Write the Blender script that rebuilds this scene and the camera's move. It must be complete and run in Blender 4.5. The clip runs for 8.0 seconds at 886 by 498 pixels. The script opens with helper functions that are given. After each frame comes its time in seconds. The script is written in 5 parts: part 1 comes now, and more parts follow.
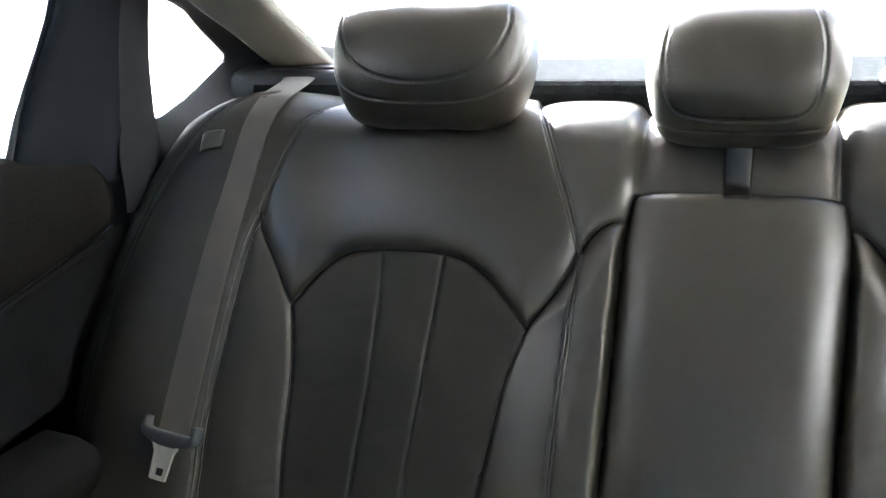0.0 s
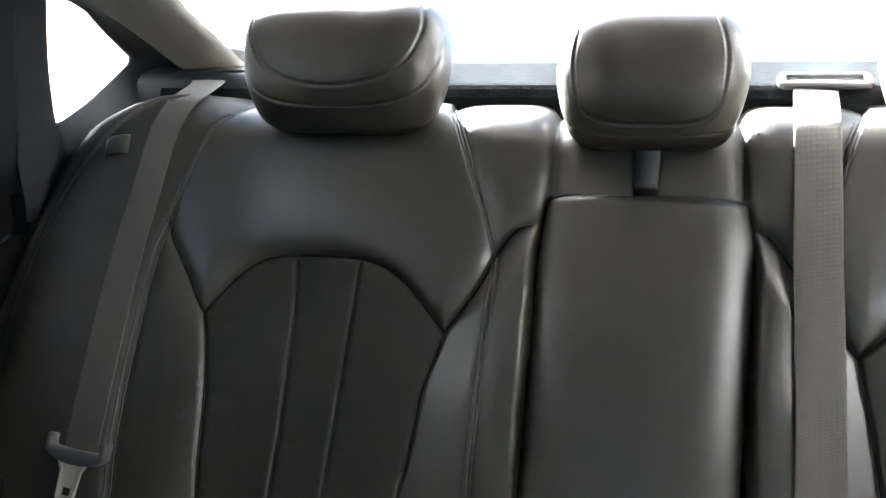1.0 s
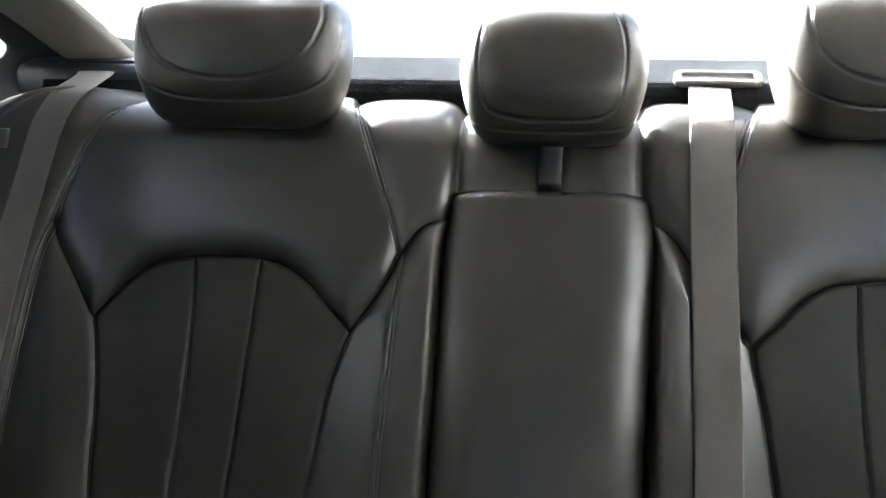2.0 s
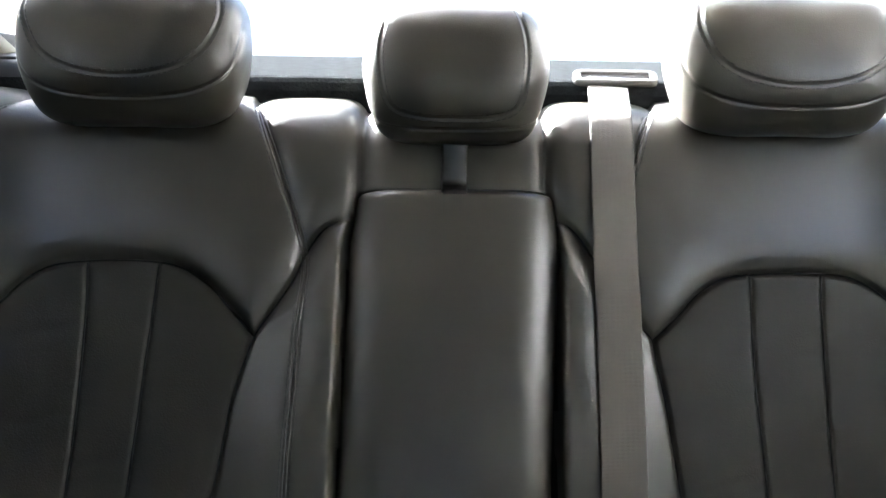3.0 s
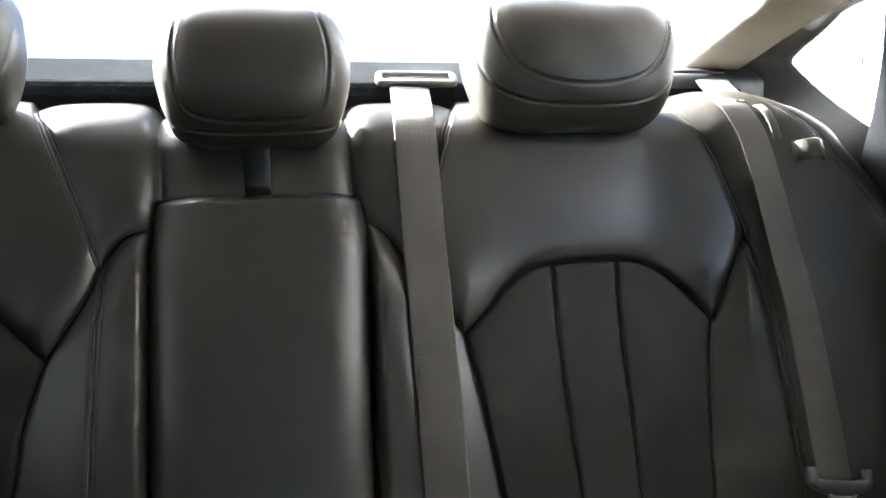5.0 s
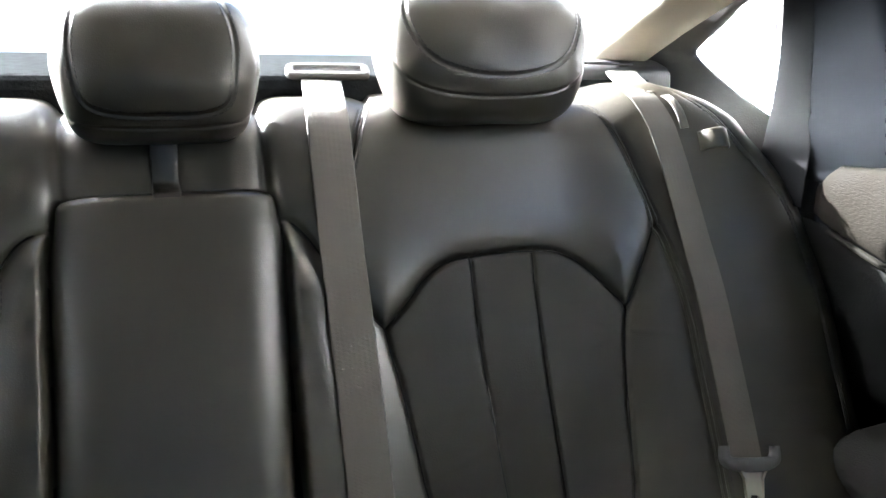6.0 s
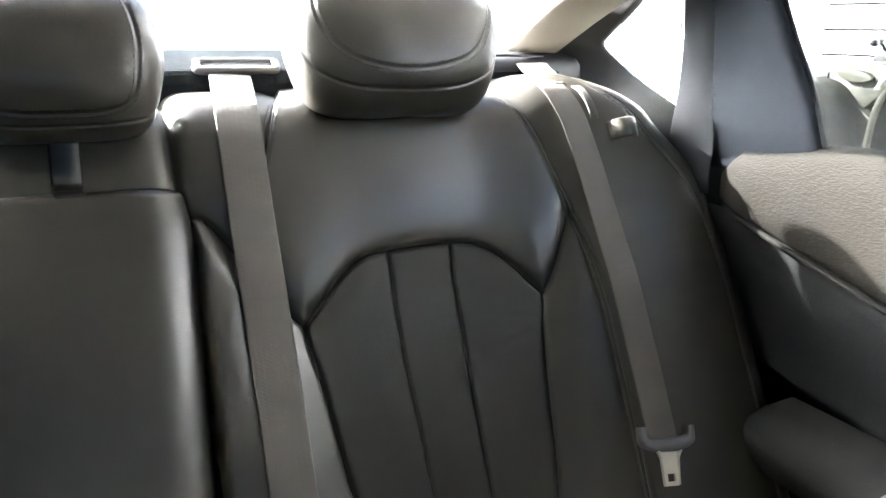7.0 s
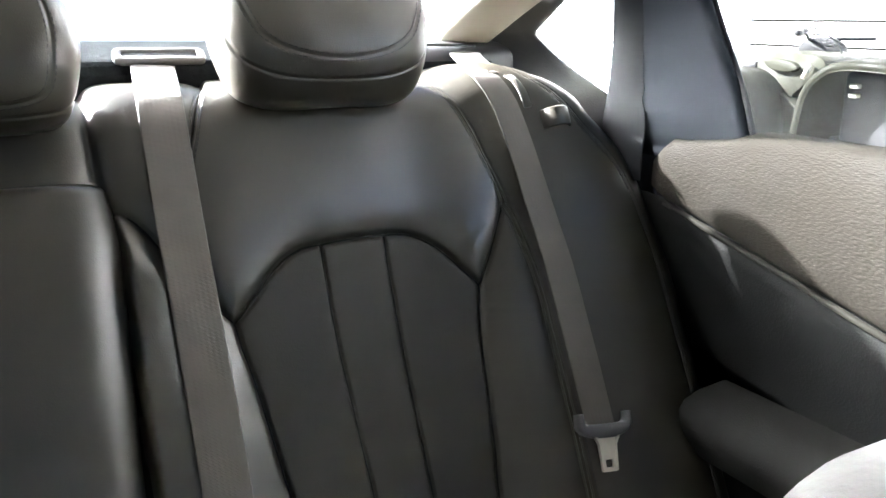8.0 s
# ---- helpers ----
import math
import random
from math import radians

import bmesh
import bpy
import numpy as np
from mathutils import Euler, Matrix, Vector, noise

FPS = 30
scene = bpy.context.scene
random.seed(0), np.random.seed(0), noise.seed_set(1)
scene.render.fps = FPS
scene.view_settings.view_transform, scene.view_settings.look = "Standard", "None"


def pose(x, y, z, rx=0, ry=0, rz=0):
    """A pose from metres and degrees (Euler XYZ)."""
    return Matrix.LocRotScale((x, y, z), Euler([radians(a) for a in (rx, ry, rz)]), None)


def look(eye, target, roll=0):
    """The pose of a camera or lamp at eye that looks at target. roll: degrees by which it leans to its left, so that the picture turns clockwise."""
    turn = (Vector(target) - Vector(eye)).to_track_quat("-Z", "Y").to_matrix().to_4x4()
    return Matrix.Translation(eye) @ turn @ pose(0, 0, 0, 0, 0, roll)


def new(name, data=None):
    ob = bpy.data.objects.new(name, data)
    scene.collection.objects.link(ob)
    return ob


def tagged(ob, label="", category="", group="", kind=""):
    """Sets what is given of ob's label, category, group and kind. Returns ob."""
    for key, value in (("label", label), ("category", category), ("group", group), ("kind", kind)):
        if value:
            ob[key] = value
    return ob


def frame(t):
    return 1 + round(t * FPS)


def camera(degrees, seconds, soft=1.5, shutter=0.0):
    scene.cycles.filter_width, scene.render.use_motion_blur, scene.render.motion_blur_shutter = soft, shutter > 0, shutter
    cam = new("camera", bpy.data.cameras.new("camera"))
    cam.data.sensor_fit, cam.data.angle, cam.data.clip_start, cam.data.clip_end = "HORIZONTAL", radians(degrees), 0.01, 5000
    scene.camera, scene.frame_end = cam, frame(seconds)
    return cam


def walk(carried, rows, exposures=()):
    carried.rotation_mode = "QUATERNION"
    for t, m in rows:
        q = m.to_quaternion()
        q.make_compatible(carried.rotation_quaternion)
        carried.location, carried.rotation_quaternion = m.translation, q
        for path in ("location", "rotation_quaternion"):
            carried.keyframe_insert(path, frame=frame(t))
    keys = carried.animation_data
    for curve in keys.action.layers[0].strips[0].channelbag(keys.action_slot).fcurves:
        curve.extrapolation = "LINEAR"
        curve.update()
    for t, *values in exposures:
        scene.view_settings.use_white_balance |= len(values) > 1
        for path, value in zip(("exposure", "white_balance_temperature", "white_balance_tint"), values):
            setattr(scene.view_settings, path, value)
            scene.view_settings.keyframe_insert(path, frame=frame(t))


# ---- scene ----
cam = camera(56.1, 8.0)
PATH = [
    (0, (-0.024, -0.07, 1.067), (-0.634, 1.765, 0.558), -1.2),
    (0.5, (-0.025, -0.064, 1.066), (-0.605, 1.781, 0.559), -1.4),
    (1, (-0.023, -0.067, 1.068), (-0.444, 1.822, 0.562), -0.7),
    (1.2, (-0.019, -0.061, 1.071), (-0.368, 1.84, 0.556), -0.4),
    (2.3, (-0.031, -0.05, 1.066), (-0.163, 1.876, 0.547), 0.5),
    (2.5, (-0.033, -0.047, 1.065), (-0.109, 1.883, 0.546), 0.6),
    (3, (-0.028, -0.048, 1.062), (0.007, 1.885, 0.551), 1.0),
    (3.5, (-0.024, -0.045, 1.06), (0.042, 1.889, 0.554), 0.5),
    (4, (-0.022, -0.048, 1.058), (0.224, 1.875, 0.564), 1.1),
    (4.5, (-0.02, -0.045, 1.061), (0.364, 1.853, 0.561), 1.2),
    (4.7, (-0.019, -0.045, 1.061), (0.396, 1.845, 0.563), 1.2),
    (5.8, (-0.019, -0.036, 1.06), (0.602, 1.797, 0.551), 1.1),
    (6, (-0.018, -0.035, 1.059), (0.64, 1.783, 0.55), 1.2),
    (6.5, (-0.016, -0.035, 1.055), (0.734, 1.748, 0.548), 1.1),
    (7, (-0.013, -0.035, 1.056), (0.819, 1.709, 0.54), 0.9),
    (7.5, (-0.008, -0.036, 1.056), (0.881, 1.677, 0.53), 0.7),
    (8, (-0.001, -0.03, 1.052), (0.953, 1.646, 0.521), 0.8),
]
EXPOSURE = [(0.0, 5.12), (1.0, 4.82), (2.5, 4.5), (3, 4.6), (3.5, 4.45), (4, 4.2), (4.5, 4.0), (6, 4.45), (6.5, 4.6), (7, 4.6), (7.5, 4.5), (8, 4.45)]
walk(cam, [(t, look(eye, target, roll)) for t, eye, target, roll in PATH], EXPOSURE)

# ---- light ----
world = bpy.data.worlds.new("sky")
scene.world = world
world.use_nodes = True
wn = world.node_tree
sky = wn.nodes.new("ShaderNodeTexSky")
sky.sky_type = "NISHITA"
sky.sun_disc = False
SUN_TO = Vector((-0.60, 0.645, 0.54)).normalized()
sky.sun_elevation = math.asin(SUN_TO.z)
sky.sun_rotation = math.atan2(SUN_TO.x, SUN_TO.y)
wn.links.new(sky.outputs[0], wn.nodes["Background"].inputs[0])
wn.nodes["Background"].inputs[1].default_value = 0.038
sun = new("sun", bpy.data.lights.new("sun", "SUN"))
sun.data.energy, sun.data.angle, sun.data.color = 4.5, radians(1.2), (1.0, 0.965, 0.91)
sun.matrix_world = look(SUN_TO * 30, (0, 0, 0))
scene.view_settings.use_white_balance = True
scene.view_settings.white_balance_temperature = 5980


# ---- materials ----
def mat(name, colour, rough=0.5, metal=0.0, vary=0.12, vary_scale=9.0, bump=None, coat=0.0, coat_rough=0.2, spec=0.5, sheen=0.0):
    """A surface: two scales of noise on colour and roughness, and fine relief. bump: (kind, scale, depth in metres)."""
    m = bpy.data.materials.new(name)
    m.use_nodes = True
    nt = m.node_tree
    b = nt.nodes["Principled BSDF"]
    tc = nt.nodes.new("ShaderNodeTexCoord")
    b.inputs["Metallic"].default_value = metal
    b.inputs["Coat Weight"].default_value = coat
    b.inputs["Specular IOR Level"].default_value = spec
    b.inputs["Sheen Weight"].default_value = sheen
    b.inputs["Coat Roughness"].default_value = coat_rough
    big, small = nt.nodes.new("ShaderNodeTexNoise"), nt.nodes.new("ShaderNodeTexNoise")
    big.inputs["Scale"].default_value, small.inputs["Scale"].default_value = vary_scale, vary_scale * 17
    big.inputs["Detail"].default_value = small.inputs["Detail"].default_value = 4
    both = nt.nodes.new("ShaderNodeMath")
    both.operation = "MULTIPLY_ADD"
    both.inputs[1].default_value = 0.45
    for n in (big, small):
        nt.links.new(tc.outputs["Object"], n.inputs["Vector"])
    nt.links.new(small.outputs["Fac"], both.inputs[0])
    nt.links.new(big.outputs["Fac"], both.inputs[2])
    ramp = nt.nodes.new("ShaderNodeMapRange")
    ramp.inputs["From Min"].default_value, ramp.inputs["From Max"].default_value = 0.45, 1.0
    ramp.inputs["To Min"].default_value, ramp.inputs["To Max"].default_value = 1 - vary, 1 + vary
    nt.links.new(both.outputs[0], ramp.inputs["Value"])
    tint = nt.nodes.new("ShaderNodeVectorMath")
    tint.operation = "SCALE"
    tint.inputs[0].default_value = colour
    nt.links.new(ramp.outputs[0], tint.inputs["Scale"])
    nt.links.new(tint.outputs[0], b.inputs["Base Color"])
    r = nt.nodes.new("ShaderNodeMath")
    r.operation = "MULTIPLY"
    r.inputs[1].default_value = rough
    nt.links.new(ramp.outputs[0], r.inputs[0])
    nt.links.new(r.outputs[0], b.inputs["Roughness"])
    if bump:
        kind, scale, depth = bump
        if kind in ("grain", "wrinkle"):
            t = nt.nodes.new("ShaderNodeTexVoronoi")
            t.feature = "SMOOTH_F1"
            t.inputs["Scale"].default_value = scale
            out = t.outputs["Distance"]
        elif kind == "weave":
            t = nt.nodes.new("ShaderNodeTexWave")
            t.bands_direction = "Z"
            t.inputs["Scale"].default_value = scale
            t.inputs["Distortion"].default_value = 1.0
            out = t.outputs["Fac"]
        else:
            t = nt.nodes.new("ShaderNodeTexNoise")
            t.inputs["Scale"].default_value = scale
            t.inputs["Detail"].default_value = 5
            out = t.outputs["Fac"]
        spread = nt.nodes.new("ShaderNodeVectorMath")
        spread.operation = "MULTIPLY"
        spread.inputs[1].default_value = (1, 0.4, 1.2) if kind == "wrinkle" else (1, 1, 1)
        nt.links.new(tc.outputs["Object"], spread.inputs[0])
        nt.links.new(spread.outputs[0], t.inputs["Vector"])
        bp = nt.nodes.new("ShaderNodeBump")
        bp.inputs["Distance"].default_value = depth
        bp.inputs["Strength"].default_value = 1.0
        nt.links.new(out, bp.inputs["Height"])
        nt.links.new(bp.outputs[0], b.inputs["Normal"])
    return m


LEATHER = mat("black_leather", (0.0262, 0.0220, 0.0142), 0.47, spec=0.40, coat=0.40, coat_rough=0.29, vary=0.14, vary_scale=7, bump=("grain", 750, 0.00014))
INSERT = mat("matte_insert_leather", (0.0200, 0.0172, 0.0118), 0.58, spec=0.28, vary=0.16, vary_scale=9, bump=("grain", 620, 0.00018))
SEATBACK = mat("front_seat_cloth", (0.012, 0.012, 0.012), 0.9, spec=0.1, vary=0.15, vary_scale=30, bump=("weave", 300, 0.0004))
THREAD = mat("seam_thread", (0.012, 0.011, 0.010), 0.7, vary=0.2, vary_scale=200)
SIDE = mat("side_leather", (0.0240, 0.0205, 0.0135), 0.52, spec=0.34, coat=0.08, coat_rough=0.35, vary=0.14, vary_scale=8, bump=("grain", 700, 0.00016))
STRAP = mat("strap_leather", (0.010, 0.0092, 0.008), 0.38, spec=0.4, vary=0.15, vary_scale=30, bump=("grain", 900, 0.0001))
# near-black for piping, and for shade put into seam grooves and the armrest recess
PIPING_AND_SHADE = mat("dark_piping_and_shade", (0.007, 0.007, 0.007), 0.6, spec=0.2)
WEBBING = mat("belt_webbing", (0.073, 0.062, 0.046), 0.62, vary=0.12, vary_scale=40, bump=("weave", 260, 0.00016), sheen=0.2)
PLASTIC = mat("black_plastic", (0.016, 0.0165, 0.018), 0.5, bump=("noise", 900, 0.0001))
GREY_PLASTIC = mat("grey_plastic", (0.15, 0.145, 0.14), 0.45, bump=("noise", 700, 0.0001))
STEEL = mat("tongue_steel", (0.62, 0.57, 0.48), 0.40, metal=0.55, vary=0.1, vary_scale=60)
SHELF = mat("shelf_felt", (0.0125, 0.0135, 0.0142), 0.95, vary=0.45, vary_scale=70, bump=("noise", 260, 0.0016), spec=0.0)
HEADLINER = mat("beige_headliner", (0.56, 0.53, 0.475), 0.95, vary=0.06, vary_scale=20, bump=("noise", 600, 0.0003), spec=0.1)
BEIGE = mat("beige_pillar_cloth", (0.33, 0.31, 0.27), 0.9, vary=0.05, vary_scale=20, bump=("noise", 600, 0.0003))
TRIM = mat("charcoal_trim", (0.0185, 0.0185, 0.0185), 0.65, spec=0.15, vary=0.12, vary_scale=15, bump=("grain", 500, 0.0002))
QUARTER = mat("quarter_trim_grey", (0.085, 0.083, 0.079), 0.7, spec=0.2, vary=0.12, vary_scale=15, bump=("grain", 500, 0.0002))
FRAME = mat("window_frame_moulding", (0.0110, 0.0125, 0.0150), 0.75, vary=0.12, vary_scale=15, bump=("noise", 700, 0.0002), spec=0.05)
PILLAR = mat("pillar_moulding", (0.023, 0.024, 0.0255), 0.75, vary=0.12, vary_scale=15, bump=("noise", 700, 0.0002), spec=0.08)
DOORSKIN = mat("door_skin", (0.0088, 0.0078, 0.0060), 0.8, spec=0.06, vary=0.18, vary_scale=12, bump=("wrinkle", 520, 0.00055))
ARMPAD = mat("armrest_vinyl", (0.0094, 0.0090, 0.0080), 0.85, spec=0.07, vary=0.15, vary_scale=14, bump=("grain", 500, 0.0003))
LOWSKIN = mat("door_lower_skin", (0.0135, 0.0137, 0.0132), 0.75, spec=0.07, vary=0.15, vary_scale=12, bump=("grain", 450, 0.0003))
SATIN = mat("satin_trim_strip", (0.0080, 0.0076, 0.006), 0.75, spec=0.06)
COVER = mat("pale_seat_cover", (0.095, 0.091, 0.083), 0.6, vary=0.1, vary_scale=8, bump=("noise", 60, 0.001))
CONCRETE = mat("yard_concrete", (0.42, 0.41, 0.39), 0.9, vary=0.2, vary_scale=2, bump=("noise", 40, 0.003))
PLASTER = mat("white_plaster", (0.80, 0.79, 0.77), 0.9, vary=0.06, vary_scale=2, bump=("noise", 60, 0.002))
GREYWALL = mat("grey_plaster", (0.52, 0.505, 0.48), 0.9, vary=0.08, vary_scale=2, bump=("noise", 60, 0.002))
SHUTTER = mat("white_shutter", (0.78, 0.78, 0.78), 0.5, vary=0.06, vary_scale=5)
DARKGAP = mat("dark_gap", (0.02, 0.02, 0.02), 0.9)
RUBBER = mat("rubber", (0.02, 0.02, 0.021), 0.8, vary=0.25, vary_scale=20, bump=("noise", 90, 0.002))
CAMO = mat("drab_bodywork", (0.0185, 0.0190, 0.0125), 0.6, vary=0.6, vary_scale=9, spec=0.2)
SADDLE = mat("saddle_vinyl", (0.009, 0.009, 0.010), 0.6, spec=0.25, vary=0.2, vary_scale=14, bump=("grain", 300, 0.0004))
DARKPAINT = mat("body_paint", (0.05, 0.05, 0.055), 0.3, coat=0.5)


def glass_mat(name, tint):
    m = bpy.data.materials.new(name)
    m.use_nodes = True
    b = m.node_tree.nodes["Principled BSDF"]
    b.inputs["Base Color"].default_value = tint
    b.inputs["Transmission Weight"].default_value = 1.0
    b.inputs["Roughness"].default_value = 0.0
    b.inputs["IOR"].default_value = 1.45
    return m


GLASS = glass_mat("window_glass", (0.96, 0.97, 0.97, 1))
# made-up dark tint for the unseen windscreen, cutting the light from ahead
DARKENED = glass_mat("darkened_glass", (0.18, 0.18, 0.17, 1))
TINTED = glass_mat("tinted_glass", (0.94, 0.95, 0.95, 1))


def dusty_glass(name, tint, low, high, most):
    """Clear glass under a film of dust that thickens in patches towards the sill."""
    m = glass_mat(name, tint)
    nt = m.node_tree
    b, out = nt.nodes["Principled BSDF"], nt.nodes["Material Output"]
    tc, sep = nt.nodes.new("ShaderNodeTexCoord"), nt.nodes.new("ShaderNodeSeparateXYZ")
    nt.links.new(tc.outputs["Object"], sep.inputs[0])
    fall = nt.nodes.new("ShaderNodeMapRange")
    fall.inputs["From Min"].default_value, fall.inputs["From Max"].default_value = high, low
    fall.inputs["To Min"].default_value, fall.inputs["To Max"].default_value = 0.006, most
    nt.links.new(sep.outputs["Z"], fall.inputs["Value"])
    film = fall.outputs[0]
    for scale in (14, 90):
        patch, curve, times = nt.nodes.new("ShaderNodeTexNoise"), nt.nodes.new("ShaderNodeMapRange"), nt.nodes.new("ShaderNodeMath")
        patch.inputs["Scale"].default_value, patch.inputs["Detail"].default_value = scale, 5
        nt.links.new(tc.outputs["Object"], patch.inputs["Vector"])
        curve.inputs["From Min"].default_value, curve.inputs["From Max"].default_value = 0.38, 0.66
        curve.inputs["To Min"].default_value, curve.inputs["To Max"].default_value = 0.35, 1.25
        nt.links.new(patch.outputs["Fac"], curve.inputs["Value"])
        times.operation = "MULTIPLY"
        nt.links.new(film, times.inputs[0])
        nt.links.new(curve.outputs[0], times.inputs[1])
        film = times.outputs[0]
    dust, mix = nt.nodes.new("ShaderNodeBsdfTranslucent"), nt.nodes.new("ShaderNodeMixShader")
    dust.inputs["Color"].default_value = (0.62, 0.62, 0.60, 1)
    nt.links.new(film, mix.inputs[0])
    nt.links.new(b.outputs[0], mix.inputs[1])
    nt.links.new(dust.outputs[0], mix.inputs[2])
    nt.links.new(mix.outputs[0], out.inputs["Surface"])
    return m


DUSTY = dusty_glass("dusty_door_glass", (0.94, 0.95, 0.95, 1), 0.915, 1.00, 0.05)


# ---- mesh helpers ----
def mesh_ob(name, verts, faces, material, parent=None, label="", smooth=True, normals=None):
    me = bpy.data.meshes.new(name)
    me.from_pydata([tuple(v) for v in verts], [], [tuple(f) for f in faces])
    me.materials.append(material)
    if smooth:
        me.polygons.foreach_set("use_smooth", [True] * len(me.polygons))
    me.update()
    if normals is not None:
        me.normals_split_custom_set_from_vertices([tuple(n) for n in normals])
    ob = new(name, me)
    if parent:
        ob.parent = parent
    if label:
        ob["label"] = label
    return ob


def part(name, bm, material, parent=None, label="", smooth=True):
    me = bpy.data.meshes.new(name)
    bmesh.ops.recalc_face_normals(bm, faces=bm.faces)
    bm.to_mesh(me)
    bm.free()
    me.materials.append(material)
    if smooth:
        me.polygons.foreach_set("use_smooth", [True] * len(me.polygons))
    ob = new(name, me)
    if parent:
        ob.parent = parent
    if label:
        ob["label"] = label
    return ob


def box_bm(size, at=(0, 0, 0), bevel=0.0, seg=3, rot=None):
    bm = bmesh.new()
    bmesh.ops.create_cube(bm, size=1.0)
    bmesh.ops.scale(bm, vec=size, verts=bm.verts)
    if bevel:
        bmesh.ops.bevel(bm, geom=bm.edges[:], offset=bevel, segments=seg, profile=0.5, affect="EDGES")
    if rot:
        bmesh.ops.transform(bm, matrix=rot, verts=bm.verts)
    bmesh.ops.translate(bm, vec=at, verts=bm.verts)
    return bm


def poly_bm(points, axis, lo, hi, bevel=0.0, seg=2):
    """A prism: a polygon in the two other axes, between lo and hi along axis."""
    def put(p, v):
        q = list(p)
        q.insert("xyz".index(axis), v)
        return q
    bm = bmesh.new()
    a = [bm.verts.new(put(p, lo)) for p in points]
    b = [bm.verts.new(put(p, hi)) for p in points]
    bm.faces.new(a)
    bm.faces.new(b[::-1])
    for i in range(len(a)):
        j = (i + 1) % len(a)
        bm.faces.new((a[i], a[j], b[j], b[i]))
    bmesh.ops.recalc_face_normals(bm, faces=bm.faces)
    if bevel:
        bmesh.ops.bevel(bm, geom=bm.edges[:], offset=bevel, segments=seg, profile=0.5, affect="EDGES")
    return bm


def tube_bm(points, radius, sides=8, closed=False):
    pts = [Vector(p) for p in points]
    bm = bmesh.new()
    rings = []
    n = len(pts)
    up = Vector((0.13, 0.21, 0.97)).normalized()
    for i, p in enumerate(pts):
        a = pts[(i - 1) % n] if closed or i else p
        b = pts[(i + 1) % n] if closed or i < n - 1 else p
        t = (b - a).normalized()
        s = t.cross(up).normalized()
        u = s.cross(t)
        rings.append([bm.verts.new(p + radius * (math.cos(k * math.tau / sides) * s + math.sin(k * math.tau / sides) * u)) for k in range(sides)])
    for i in range(n if closed else n - 1):
        r, q = rings[i], rings[(i + 1) % n]
        for k in range(sides):
            bm.faces.new((r[k], r[(k + 1) % sides], q[(k + 1) % sides], q[k]))
    if not closed:
        bm.faces.new(rings[0][::-1])
        bm.faces.new(rings[-1])
    return bm


def smooth_line(points, steps=8, closed=False):
    """A Catmull-Rom line through the points, in any number of dimensions."""
    p = [np.array(q, float) for q in points]
    n = len(p)
    out = []
    for i in range(n if closed else n - 1):
        if closed:
            a, b, c, d = p[(i - 1) % n], p[i], p[(i + 1) % n], p[(i + 2) % n]
        else:
            a, b, c, d = p[max(i - 1, 0)], p[i], p[i + 1], p[min(i + 2, n - 1)]
        for k in range(steps):
            t = k / steps
            out.append(0.5 * (2 * b + (c - a) * t + (2 * a - 5 * b + 4 * c - d) * t * t + (3 * b - a - 3 * c + d) * t ** 3))
    if not closed:
        out.append(p[-1])
    return np.array(out)


def dist_to(line, a, u):
    """Distance from every (a, u) to a polyline."""
    best = np.full(a.shape, 9.0)
    for (x0, y0), (x1, y1) in zip(line[:-1], line[1:]):
        dx, dy = x1 - x0, y1 - y0
        t = np.clip(((a - x0) * dx + (u - y0) * dy) / (dx * dx + dy * dy + 1e-12), 0, 1)
        best = np.minimum(best, np.hypot(a - x0 - t * dx, u - y0 - t * dy))
    return best


def empty(name, at, label, category, group="", kind=""):
    e = new(name)
    e.location = at
    e.empty_display_size = 0.05
    tagged(e, label, category, group, kind)
    return e


def adopt(thing, *obs):
    """Puts parts built in world places under a thing that stands elsewhere."""
    for o in obs:
        o.parent = thing
        o.matrix_parent_inverse = Matrix.Translation(thing.location).inverted()


# ---- the rear seat's surface ----
ALPHA = math.atan(0.5)
Y0, Z0, UE, ROLL = 0.865, 0.888, 0.9365, 0.075


def sstep(t):
    t = np.clip(t, 0, 1)
    return t * t * (3 - 2 * t)


def seat_point(x, u, h=0.0):
    """A place on the seat back: x across, u up along the leaning face (the height on the face, running on over the rolled top), h proud of it."""
    x, u = np.asarray(x, float), np.asarray(u, float)
    ue = UE + 0.028 * sstep((np.abs(x) - 0.50) / 0.12)
    arc = np.maximum(u - ue, 0) / math.cos(ALPHA)
    phi = np.minimum(arc / ROLL, math.pi / 2 - ALPHA)
    rest = np.maximum(arc - ROLL * (math.pi / 2 - ALPHA), 0)
    low = np.minimum(u, ue)
    y = Y0 + 0.5 * (low - Z0) + ROLL * (math.cos(ALPHA) - np.cos(ALPHA + phi)) + rest
    z = low + ROLL * (np.sin(ALPHA + phi) - math.sin(ALPHA))
    beta = ALPHA + phi
    h = h - 0.014
    y = y - 0.065 * sstep((np.abs(x) - 0.45) / 0.27) - h * np.cos(beta)
    z = z + h * np.sin(beta)
    return np.stack([x, y, z], -1)


